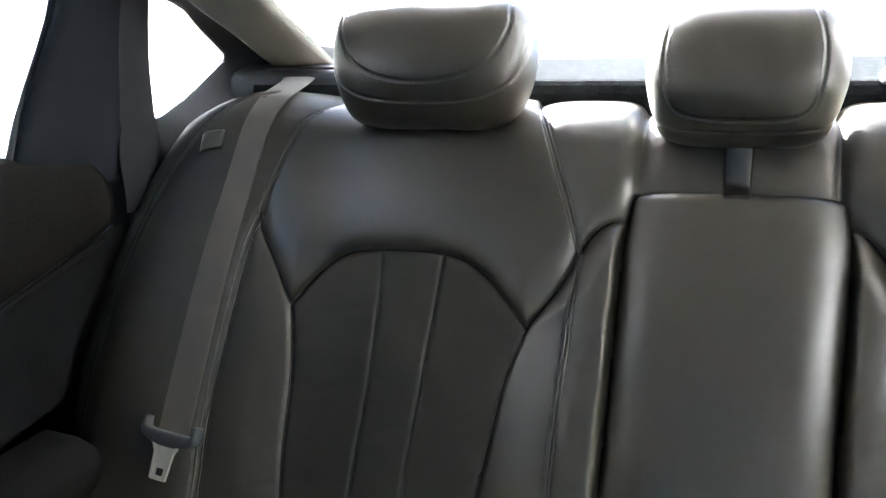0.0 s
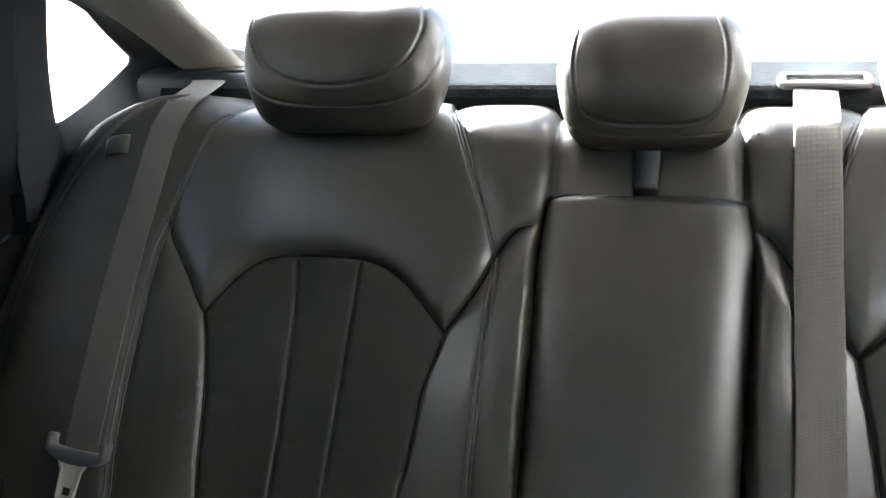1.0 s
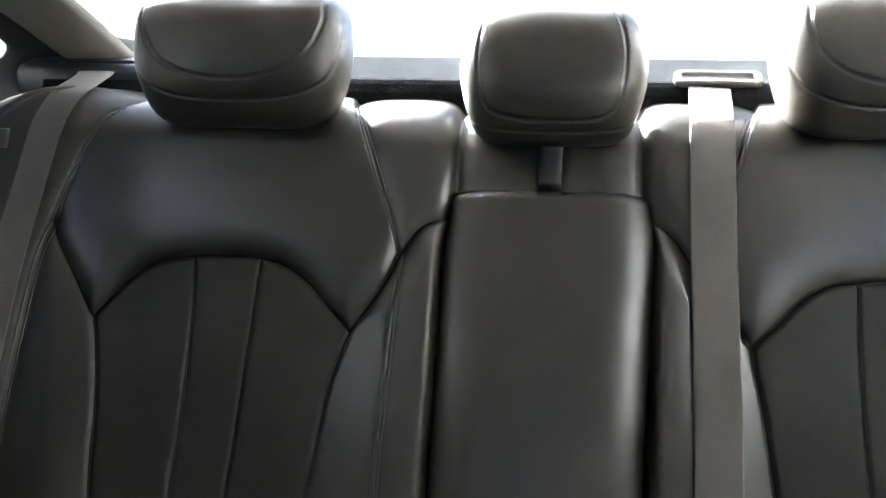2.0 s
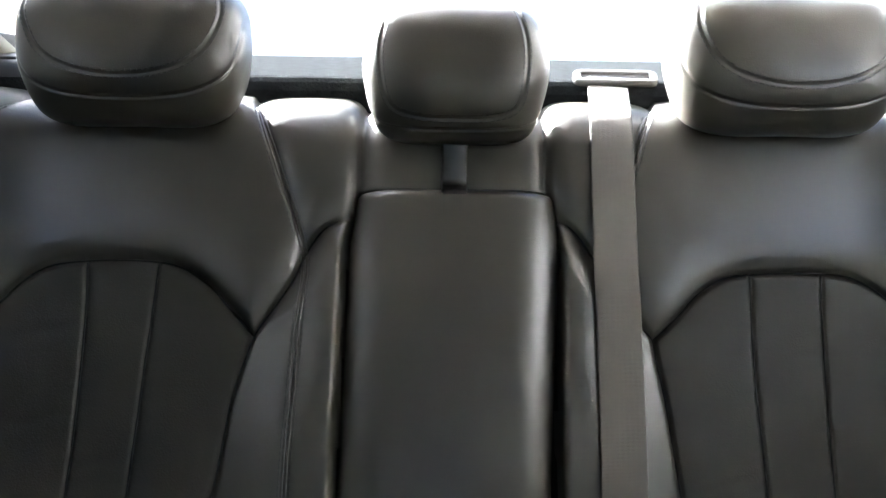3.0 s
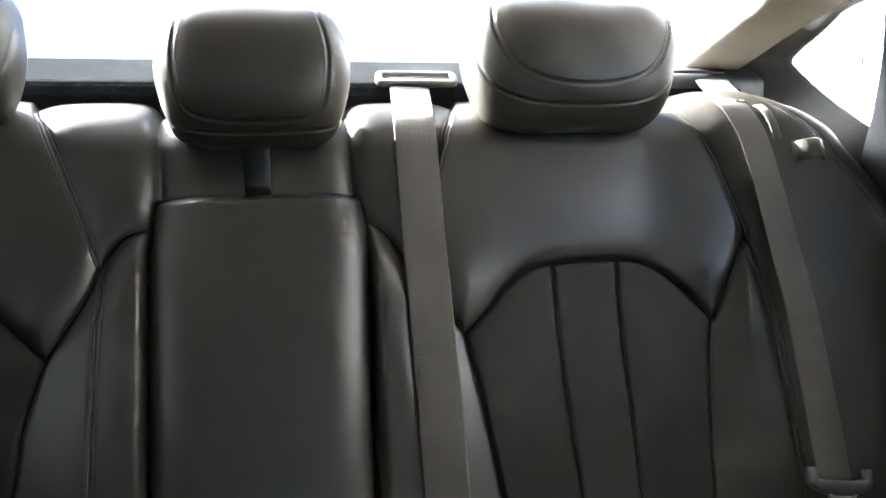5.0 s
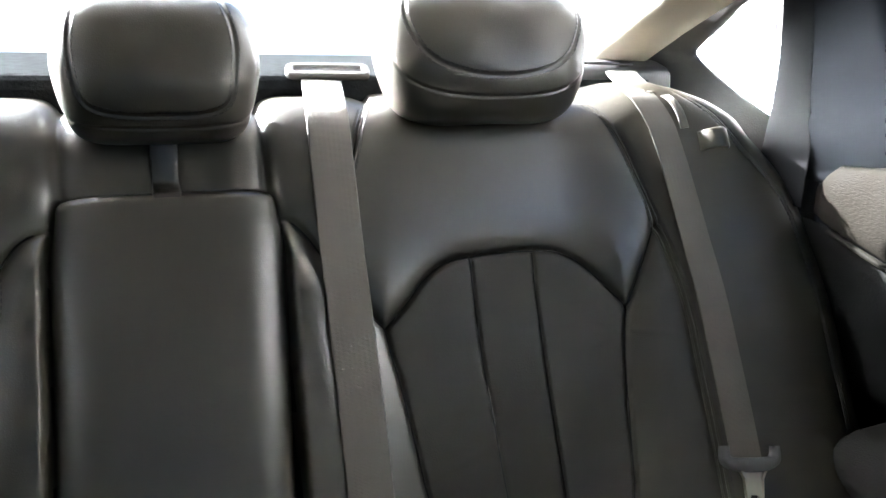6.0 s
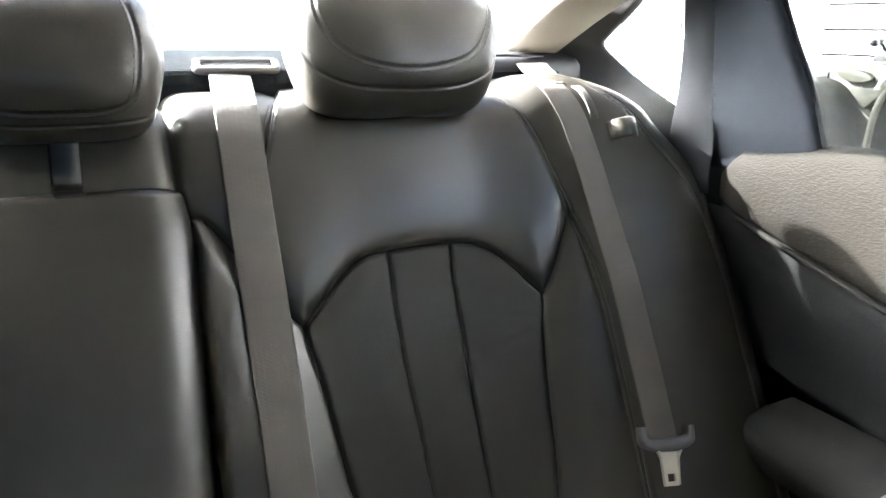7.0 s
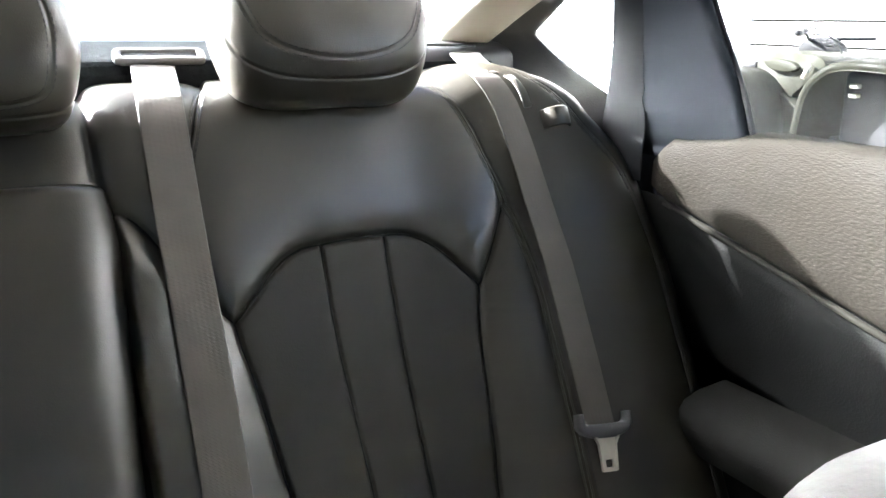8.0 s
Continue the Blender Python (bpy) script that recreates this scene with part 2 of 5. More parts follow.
# seam lines of each half: (distance from the middle, height along the face)
LEFT = {
    "arc": [(0.514, 0.750), (0.498, 0.768), (0.479, 0.788), (0.459, 0.803), (0.438, 0.811), (0.402, 0.815), (0.358, 0.816), (0.322, 0.814), (0.300, 0.809), (0.282, 0.800), (0.263, 0.787), (0.248, 0.772), (0.217, 0.742)],
    "insert_out": [(0.514, 0.750), (0.509, 0.729), (0.505, 0.704), (0.501, 0.673), (0.499, 0.643), (0.497, 0.600), (0.493, 0.560), (0.486, 0.500), (0.480, 0.38)],
    "insert_in": [(0.217, 0.742), (0.225, 0.720), (0.232, 0.700), (0.238, 0.679), (0.242, 0.651), (0.247, 0.619), (0.251, 0.594), (0.254, 0.573), (0.257, 0.38)],
    "channel_out": [(0.405, 0.8145), (0.402, 0.779), (0.401, 0.748), (0.401, 0.700), (0.402, 0.633), (0.405, 0.563), (0.408, 0.38)],
    "channel_in": [(0.326, 0.814), (0.328, 0.784), (0.330, 0.750), (0.333, 0.711), (0.336, 0.660), (0.340, 0.600), (0.342, 0.550), (0.345, 0.38)],
    "upper_out": [(0.440, 1.08), (0.485, 1.01), (0.509, 0.985), (0.525, 0.966), (0.533, 0.948), (0.541, 0.928), (0.549, 0.904), (0.557, 0.879), (0.566, 0.850)],
    "fold": [(0.566, 0.850), (0.561, 0.833), (0.549, 0.812), (0.534, 0.786), (0.524, 0.767), (0.514, 0.750)],
    "outer_double": [(0.566, 0.850), (0.575, 0.819), (0.580, 0.780), (0.584, 0.736), (0.587, 0.699), (0.589, 0.662), (0.590, 0.610), (0.587, 0.55), (0.585, 0.38)],
    "upper_in": [(0.245, 1.08), (0.232, 1.005), (0.222, 0.974), (0.211, 0.944), (0.203, 0.924), (0.194, 0.901), (0.182, 0.873), (0.172, 0.846), (0.165, 0.825)],
    "bolster": [(0.217, 0.742), (0.206, 0.757), (0.191, 0.777), (0.176, 0.799), (0.165, 0.822), (0.154, 0.839), (0.145, 0.849), (0.134, 0.856), (0.120, 0.860), (0.100, 0.861)],
    "inner_double": [(0.165, 0.822), (0.164, 0.800), (0.165, 0.780), (0.168, 0.745), (0.170, 0.700), (0.172, 0.658), (0.174, 0.600), (0.175, 0.38)],
    "outer": [(0.560, 1.06), (0.605, 1.002), (0.622, 0.985), (0.642, 0.963), (0.657, 0.943), (0.671, 0.920), (0.685, 0.894), (0.696, 0.868), (0.707, 0.836), (0.717, 0.803), (0.726, 0.768), (0.731, 0.735), (0.735, 0.690), (0.736, 0.640), (0.736, 0.38)],
}
RIGHT = {
    "arc": [(0.522, 0.745), (0.506, 0.761), (0.491, 0.778), (0.472, 0.794), (0.455, 0.803), (0.436, 0.809), (0.400, 0.811), (0.364, 0.8105), (0.335, 0.809), (0.311, 0.807), (0.291, 0.800), (0.268, 0.785), (0.252, 0.769), (0.237, 0.756), (0.220, 0.742)],
    "insert_out": [(0.522, 0.745), (0.516, 0.720), (0.511, 0.695), (0.507, 0.665), (0.504, 0.634), (0.500, 0.598), (0.496, 0.560), (0.490, 0.525), (0.480, 0.42), (0.478, 0.38)],
    "insert_in": [(0.220, 0.742), (0.223, 0.718), (0.227, 0.701), (0.231, 0.679), (0.235, 0.651), (0.239, 0.622), (0.243, 0.590), (0.247, 0.55), (0.249, 0.38)],
    "channel_out": [(0.413, 0.810), (0.410, 0.779), (0.409, 0.749), (0.408, 0.700), (0.407, 0.643), (0.407, 0.580), (0.406, 0.38)],
    "channel_in": [(0.332, 0.808), (0.331, 0.782), (0.330, 0.740), (0.331, 0.687), (0.333, 0.646), (0.335, 0.590), (0.337, 0.540), (0.339, 0.38)],
    "upper_out": [(0.430, 1.08), (0.480, 1.01), (0.507, 0.992), (0.521, 0.973), (0.531, 0.954), (0.540, 0.935), (0.547, 0.916), (0.553, 0.894), (0.561, 0.868), (0.571, 0.836)],
    "fold": [(0.571, 0.836), (0.562, 0.818), (0.551, 0.796), (0.541, 0.777), (0.530, 0.758), (0.522, 0.745)],
    "outer_double": [(0.571, 0.836), (0.577, 0.815), (0.583, 0.788), (0.588, 0.760), (0.591, 0.728), (0.592, 0.690), (0.593, 0.630), (0.594, 0.569), (0.593, 0.38)],
    "upper_in": [(0.250, 1.08), (0.237, 1.010), (0.224, 0.976), (0.215, 0.954), (0.206, 0.926), (0.190, 0.884), (0.178, 0.852), (0.163, 0.816)],
    "bolster": [(0.220, 0.742), (0.204, 0.758), (0.188, 0.780), (0.174, 0.800), (0.163, 0.814), (0.153, 0.827), (0.144, 0.840), (0.133, 0.852), (0.120, 0.860), (0.100, 0.861)],
    "inner_double": [(0.163, 0.814), (0.163, 0.790), (0.166, 0.757), (0.170, 0.678), (0.172, 0.581), (0.173, 0.38)],
    "outer": [(0.585, 1.06), (0.628, 1.000), (0.648, 0.981), (0.665, 0.963), (0.680, 0.945), (0.694, 0.924), (0.712, 0.903), (0.730, 0.878), (0.744, 0.846), (0.752, 0.808), (0.758, 0.770), (0.761, 0.727), (0.762, 0.670), (0.764, 0.610), (0.765, 0.38)],
}
for half_lines in (LEFT, RIGHT):
    for key in half_lines:
        half_lines[key] = smooth_line(half_lines[key])


def across(line, u):
    o = np.argsort(line[:, 1])
    return np.interp(u, line[o, 1], line[o, 0])


def along(line, a):
    o = np.argsort(line[:, 0])
    return np.interp(a, line[o, 0], line[o, 1])


STEP = 0.0018
GX = np.arange(-0.825, 0.8251, STEP)
GU = np.arange(0.42, 1.06, STEP)
XX, UU = np.meshgrid(GX, GU)
AA = np.abs(XX)

def recess_edge(u, lean):
    """Half the width of the armrest's recess, which leans a little to one side."""
    return 0.106 + 0.0115 * sstep((0.90 - u) / 0.08) + lean * np.clip((0.86 - u) / 0.22, 0, 1.2)


def region_of(a, u, S):
    """Which panel of the cover each place belongs to."""
    centre = recess_edge(u, 0.0045 if S is LEFT else -0.0045)
    (out_x, out_u), (in_x, in_u) = S["arc"][0], S["arc"][-1]
    top_u, joint_u = S["fold"][0][1], S["upper_in"][-1][1]
    r = np.ones(a.shape, int)                                       # upper panel
    r[(a > across(S["outer_double"], u)) & (u < top_u)] = 5         # belt zone
    r[(a > across(S["upper_out"], u)) & (u >= top_u)] = 5
    gap = (u < top_u) & (a <= across(S["outer_double"], u)) & (((u >= out_u) & (a > across(S["fold"], u))) | ((u < out_u) & (a > across(S["insert_out"], u))))
    r[gap] = 4                                                      # between insert and belt zone
    inner = (a < in_x) & (u < along(S["bolster"], a)) | ((u < in_u) & (a < across(S["insert_in"], u)))
    r[inner] = np.where(a[inner] > across(S["inner_double"], u[inner]), 3, 2)
    r[(~inner) & (a < across(S["upper_in"], u)) & (u > joint_u - 0.004)] = 7        # shoulder panel
    insert = (u < along(S["arc"], a)) & (a > in_x - 0.001) & (a < out_x + 0.001)
    insert &= ((u >= in_u) | (a > across(S["insert_in"], u))) & ((u >= out_u) | (a < across(S["insert_out"], u)))
    r[insert] = np.where(a[insert] > across(S["channel_out"], u[insert]), 10, np.where(a[insert] > across(S["channel_in"], u[insert]), 11, 12))
    r[a > across(S["outer"], u)] = 6                                # rolled edge by the door
    r[(a < centre) & (u >= 0.8855)] = 8                              # centre panel
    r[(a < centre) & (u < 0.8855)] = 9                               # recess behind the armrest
    return r


def pillow(d, height, length):
    return height * (1 - np.exp(-d / length))


def dome(d, r):
    t = np.clip(1 - d / r, 0, 1)
    return np.sqrt(np.maximum(1 - t * t, 0))


def relief(S):
    """Panels, their padded heights and the grooves of one half, over the whole grid."""
    reg = region_of(AA, UU, S)
    d = {k: dist_to(v, AA, UU) for k, v in S.items()}
    d_arc = np.minimum(np.minimum(d["arc"], d["insert_out"]), d["insert_in"])
    d_ch = np.minimum(d["channel_out"], d["channel_in"])
    edge_a = recess_edge(UU, 0.0045 if S is LEFT else -0.0045)
    from_gap = np.maximum(AA - edge_a, 0)
    h = np.zeros(AA.shape)
    h += np.where(reg == 1, -0.002 + pillow(np.minimum(d["arc"], np.minimum(d["fold"], d["bolster"])), 0.0145, 0.017) + pillow(np.minimum(d["upper_out"], d["upper_in"]), 0.003, 0.008), 0)
    h += np.where(reg >= 10, -0.001 + pillow(np.minimum(d_ch, d_arc), 0.0020, 0.004) + 0.004 * sstep((0.70 - UU) / 0.2), 0)
    swell = -0.001 + 0.021 * (1 - np.clip(1 - np.minimum(d["insert_in"], 2.6 * d["bolster"]) / 0.085, 0, 1) ** 1.4) - 0.014 * (1 - dome(from_gap, 0.010)) + pillow(d["inner_double"], 0.002, 0.008)
    h += np.where((reg == 2) | (reg == 3), swell, 0)
    h += np.where(reg == 4, 0.001 + pillow(np.minimum(d["fold"], np.minimum(d["outer_double"], d["insert_out"])), 0.009, 0.022), 0)
    h += np.where(reg == 5, 0.007 + pillow(np.minimum(np.minimum(d["upper_out"], d["outer_double"]), d["outer"]), 0.008, 0.014), 0)
    h += np.where(reg == 6, 0.004 - 24.0 * np.clip(d["outer"] - 0.008, 0, 0.2) ** 2, 0)
    h += np.where(reg == 7, 0.004 + pillow(np.minimum(d["upper_in"], d["bolster"]), 0.010, 0.016) - 0.016 * np.exp(-from_gap / 0.010), 0)
    h += np.where(reg == 8, -0.010 + pillow(np.maximum(edge_a - AA, 0), 0.014, 0.010), 0)
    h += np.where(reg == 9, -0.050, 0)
    cut = np.zeros(AA.shape)
    for k, depth, width in (("fold", 0.0036, 0.0026), ("bolster", 0.0034, 0.0026), ("upper_out", 0.0024, 0.0028), ("upper_in", 0.0024, 0.0028),
                            ("outer_double", 0.0024, 0.0028), ("inner_double", 0.0022, 0.0028), ("outer", 0.0022, 0.0028)):
        cut += depth * np.exp(-(d[k] / width) ** 2) * (reg != 9)
    cut += 0.0036 * np.exp(-(d_arc / 0.0026) ** 2) * (reg != 9)
    cut += 0.0030 * np.exp(-(d_ch / 0.0019) ** 2) * (reg >= 10)
    return reg, h, cut


halves = [relief(LEFT), relief(RIGHT)]
REG, H, CUT = (np.where(XX < 0, l, r) for l, r in zip(*halves))
for _ in range(6):      # soften the steps between the panels
    P = np.pad(H, 1, mode="edge")
    H = (P[:-2, 1:-1] + P[2:, 1:-1] + P[1:-1, :-2] + P[1:-1, 2:] + 2 * H) / 6
H = H - CUT
# creases and sag of used leather
rng = np.random.RandomState(4)
for _ in range(46):
    cx, cu = rng.uniform(-0.55, 0.55), rng.uniform(0.55, 0.86)
    ang, ln, wd = rng.normal(0.25, 0.35), rng.uniform(0.015, 0.05), rng.uniform(0.004, 0.010)
    p = (XX - cx) * math.cos(ang) + (UU - cu) * math.sin(ang)
    q = -(XX - cx) * math.sin(ang) + (UU - cu) * math.cos(ang)
    H -= rng.uniform(0.0004, 0.0015) * (1.0 if cx > 0.2 else 0.4) * np.exp(-(p / ln) ** 2 - (q / wd) ** 2) * (REG != 9)
VV = seat_point(XX, UU, H)


def seat_height(x, u):
    fi, fj = np.clip((u - GU[0]) / STEP, 0, len(GU) - 1.001), np.clip((x - GX[0]) / STEP, 0, len(GX) - 1.001)
    i, j = int(fi), int(fj)
    a, c = fi - i, fj - j
    return float((H[i, j] * (1 - c) + H[i, j + 1] * c) * (1 - a) + (H[i + 1, j] * (1 - c) + H[i + 1, j + 1] * c) * a)


def on_seat(x, u, lift=0.0):
    return Vector(seat_point(x, u, seat_height(x, u) + lift))


seat = empty("rear_seat_back", (0, 0.70, 0.40), "black leather rear bench backrest with quilted insert panels and double seams", "car seat")
mid_x, mid_u = XX[:-1, :-1] + STEP / 2, UU[:-1, :-1] + STEP / 2
REG_F = np.where(mid_x < 0, region_of(np.abs(mid_x), mid_u, LEFT), region_of(np.abs(mid_x), mid_u, RIGHT))
NAMES = {1: "upper_panel", 2: "inner_bolster", 3: "bolster_panel", 4: "side_panel", 5: "belt_side_panel", 6: "rolled_edge", 7: "shoulder_panel",
         8: "centre_panel", 9: "armrest_recess", 10: "insert_panel", 11: "insert_panel", 12: "insert_panel"}
index = np.arange(VV.shape[0] * VV.shape[1]).reshape(VV.shape[:2])
flat = VV.reshape(-1, 3)
NN = np.cross(np.gradient(VV, axis=1), np.gradient(VV, axis=0))
NN = (NN / (np.linalg.norm(NN, axis=2)[..., None] + 1e-12)).reshape(-1, 3)
side_of = np.where(XX[:-1, :-1] + STEP / 2 < 0, 0, 1)
for reg, name in NAMES.items():
    for side in ((0, 1) if reg not in (8, 9) else (2,)):
        ii, jj = np.nonzero((REG_F == reg) & ((side_of == side) | (side == 2)))
        if not len(ii):
            continue
        quads = np.stack([index[ii, jj], index[ii, jj + 1], index[ii + 1, jj + 1], index[ii + 1, jj]], -1)
        used, inverse = np.unique(quads, return_inverse=True)
        # the recess is coloured near-black instead of leather, to stand for its shade
        o = mesh_ob(name, flat[used], inverse.reshape(quads.shape), PIPING_AND_SHADE if reg == 9 else INSERT if reg >= 10 else SIDE if reg in (4, 5) else LEATHER, normals=NN[used])
        adopt(seat, o)


def stitches(lines, offsets, lift=0.0006, pitch=0.0062, length=0.0042, thick=0.0010):
    """Thread: a row of short raised dashes beside each seam."""
    verts, faces = [], []
    for line in lines:
        seg = np.hypot(*np.diff(line, axis=0).T)
        total = np.concatenate([[0], np.cumsum(seg)])
        for s in np.arange(0.004, total[-1] - 0.004, pitch):
            for off in offsets:
                ends = []
                for t in (s - length / 2, s + length / 2):
                    x, u = np.interp(t, total, line[:, 0]), np.interp(t, total, line[:, 1])
                    x2, u2 = np.interp(t + 0.002, total, line[:, 0]), np.interp(t + 0.002, total, line[:, 1])
                    n = np.array([-(u2 - u), x2 - x])
                    n = n / (np.hypot(*n) + 1e-9)
                    for w in (-thick / 2, thick / 2):
                        px, pu = x + n[0] * (off + w), u + n[1] * (off + w)
                        if not (GU[0] < pu < GU[-1] and abs(px) < 0.82):
                            break
                        ends += [on_seat(px, pu, -0.0008), on_seat(px, pu, lift)]
                if len(ends) == 8:
                    k = len(verts)
                    verts += ends
                    faces += [(k + a, k + b, k + c, k + d) for a, b, c, d in ((1, 3, 7, 5), (0, 1, 5, 4), (2, 6, 7, 3), (0, 2, 3, 1), (4, 5, 7, 6))]
    return verts, faces


for sgn in (-1, 1):
    for key in ("upper_out", "upper_in", "outer_double", "inner_double", "outer"):
        line = (LEFT if sgn < 0 else RIGHT)[key]
        v, f = stitches([line[line[:, 1] < 0.985] * np.array([sgn, 1])], (-0.0058, 0.0058))
        o = mesh_ob("stitching", v, f, THREAD, smooth=False)
        o["kind"] = "stuff"
        adopt(seat, o)
        # two raised cords of the lapped seam
        fine = line[(line[:, 1] > 0.425) & (line[:, 1] < 0.99)]
        n = np.gradient(fine, axis=0)
        n = np.stack([-n[:, 1], n[:, 0]], -1) / (np.linalg.norm(n, axis=1)[:, None] + 1e-9)
        for off in (-0.0023, 0.0023):
            pts = fine + n * off
            adopt(seat, part("seam_cord", tube_bm([on_seat(sgn * p[0], p[1], 0.0004) for p in pts], 0.0015, 6), LEATHER))

# a dark line laid in each plain seam, standing for the groove's shade
for sgn, S in ((-1, LEFT), (1, RIGHT)):
    for key, r in (("arc", 0.0011), ("insert_out", 0.0011), ("insert_in", 0.0010), ("channel_out", 0.0010), ("channel_in", 0.0010), ("fold", 0.0011), ("bolster", 0.0010)):
        line = S[key][(S[key][:, 1] > 0.43) & (S[key][:, 0] > 0.128)]
        adopt(seat, part("seam_shade_line", tube_bm([on_seat(sgn * p[0], p[1], 0.0002) for p in line], r, 6), PIPING_AND_SHADE))

# ---- folding armrest ----
arm = empty("folding_armrest", (0, 0.70, 0.42), "black leather folding centre armrest stowed upright in the rear backrest", "armrest")
AX = np.linspace(-1, 1, 75)
AU = np.arange(0.41, 0.8915, 0.003)
ax, au = np.meshgrid(AX, AU)
half = 0.1115 + 0.0065 * sstep((0.886 - au) / 0.06) - 0.0045 * np.clip((0.84 - au) / 0.2, 0, 1)
lean = 0.0025 - 0.0400 * np.maximum(0.857 - au, 0)
corner = 0.012
half = half - np.where(au > 0.8905 - corner, corner - np.sqrt(np.maximum(corner ** 2 - (au - 0.8905 + corner) ** 2, 0)), 0) * 0.7
edge = (1 - np.abs(ax)) * half
top = np.maximum(0.8925 - au, 0)


def rim(d, r):
    t = np.clip(1 - d / r, 0, 1)
    return 1 - np.sqrt(np.maximum(1 - t * t, 0))


ah = 0.017 - 0.023 * rim(edge, 0.050) - 0.030 * rim(top, 0.012) + 0.004 * (1 - ax ** 2)
front = seat_point(ax * half + lean, au, ah)
n_r, n_c = front.shape[:2]
idx = np.arange(n_r * n_c).reshape(n_r, n_c)
faces = [(idx[i, j], idx[i, j + 1], idx[i + 1, j + 1], idx[i + 1, j]) for i in range(n_r - 1) for j in range(n_c - 1)]
adopt(arm, mesh_ob("cushion", front.reshape(-1, 3), faces, LEATHER))
for sgn in (-1, 1):
    line = [seat_point(sgn * a, u, h) for a, u, h in ((0.034, 0.8885, 0.004), (0.060, 0.8870, 0.006), (0.085, 0.8845, 0.006), (0.098, 0.8815, 0.000))]
    adopt(arm, part("top_seam", tube_bm(smooth_line(line, 6), 0.0016), PIPING_AND_SHADE))
    adopt(arm, part("seam_cord", tube_bm(smooth_line([Vector(p) + Vector((0, -0.0015, -0.0032)) for p in line], 6), 0.0013), LEATHER))
pull = [seat_point(0, u, h) for u, h in ((0.946, 0.008), (0.941, 0.019), (0.932, 0.018), (0.905, 0.006), (0.895, 0.008), (0.888, 0.016), (0.8815, 0.0185))]


def ribbon(points, widths, normals, thick):
    """A strap with thickness: centre line, width directions and face normals."""
    verts, faces = [], []
    for p, w, n in zip(points, widths, normals):
        p, w, n = Vector(p), Vector(w), Vector(n)
        e = 0.86
        verts += [p - w, p - w * e + n * thick, p + w * e + n * thick, p + w, p + w * e - n * thick * 0.2, p - w * e - n * thick * 0.2]
    for i in range(len(points) - 1):
        for k in range(6):
            a, b = i * 6 + k, i * 6 + (k + 1) % 6
            faces.append((a, b, b + 6, a + 6))
    faces += [tuple(range(5, -1, -1)), tuple(len(verts) - 6 + k for k in range(6))]
    return verts, faces


pl = smooth_line(pull, 5)
v, f = ribbon(pl, [(0.0146, 0, 0)] * len(pl), [(0, -0.85, 0.5)] * len(pl), 0.002)
adopt(arm, mesh_ob("pull_strap", v, f, STRAP, label="short black leather pull strap"))


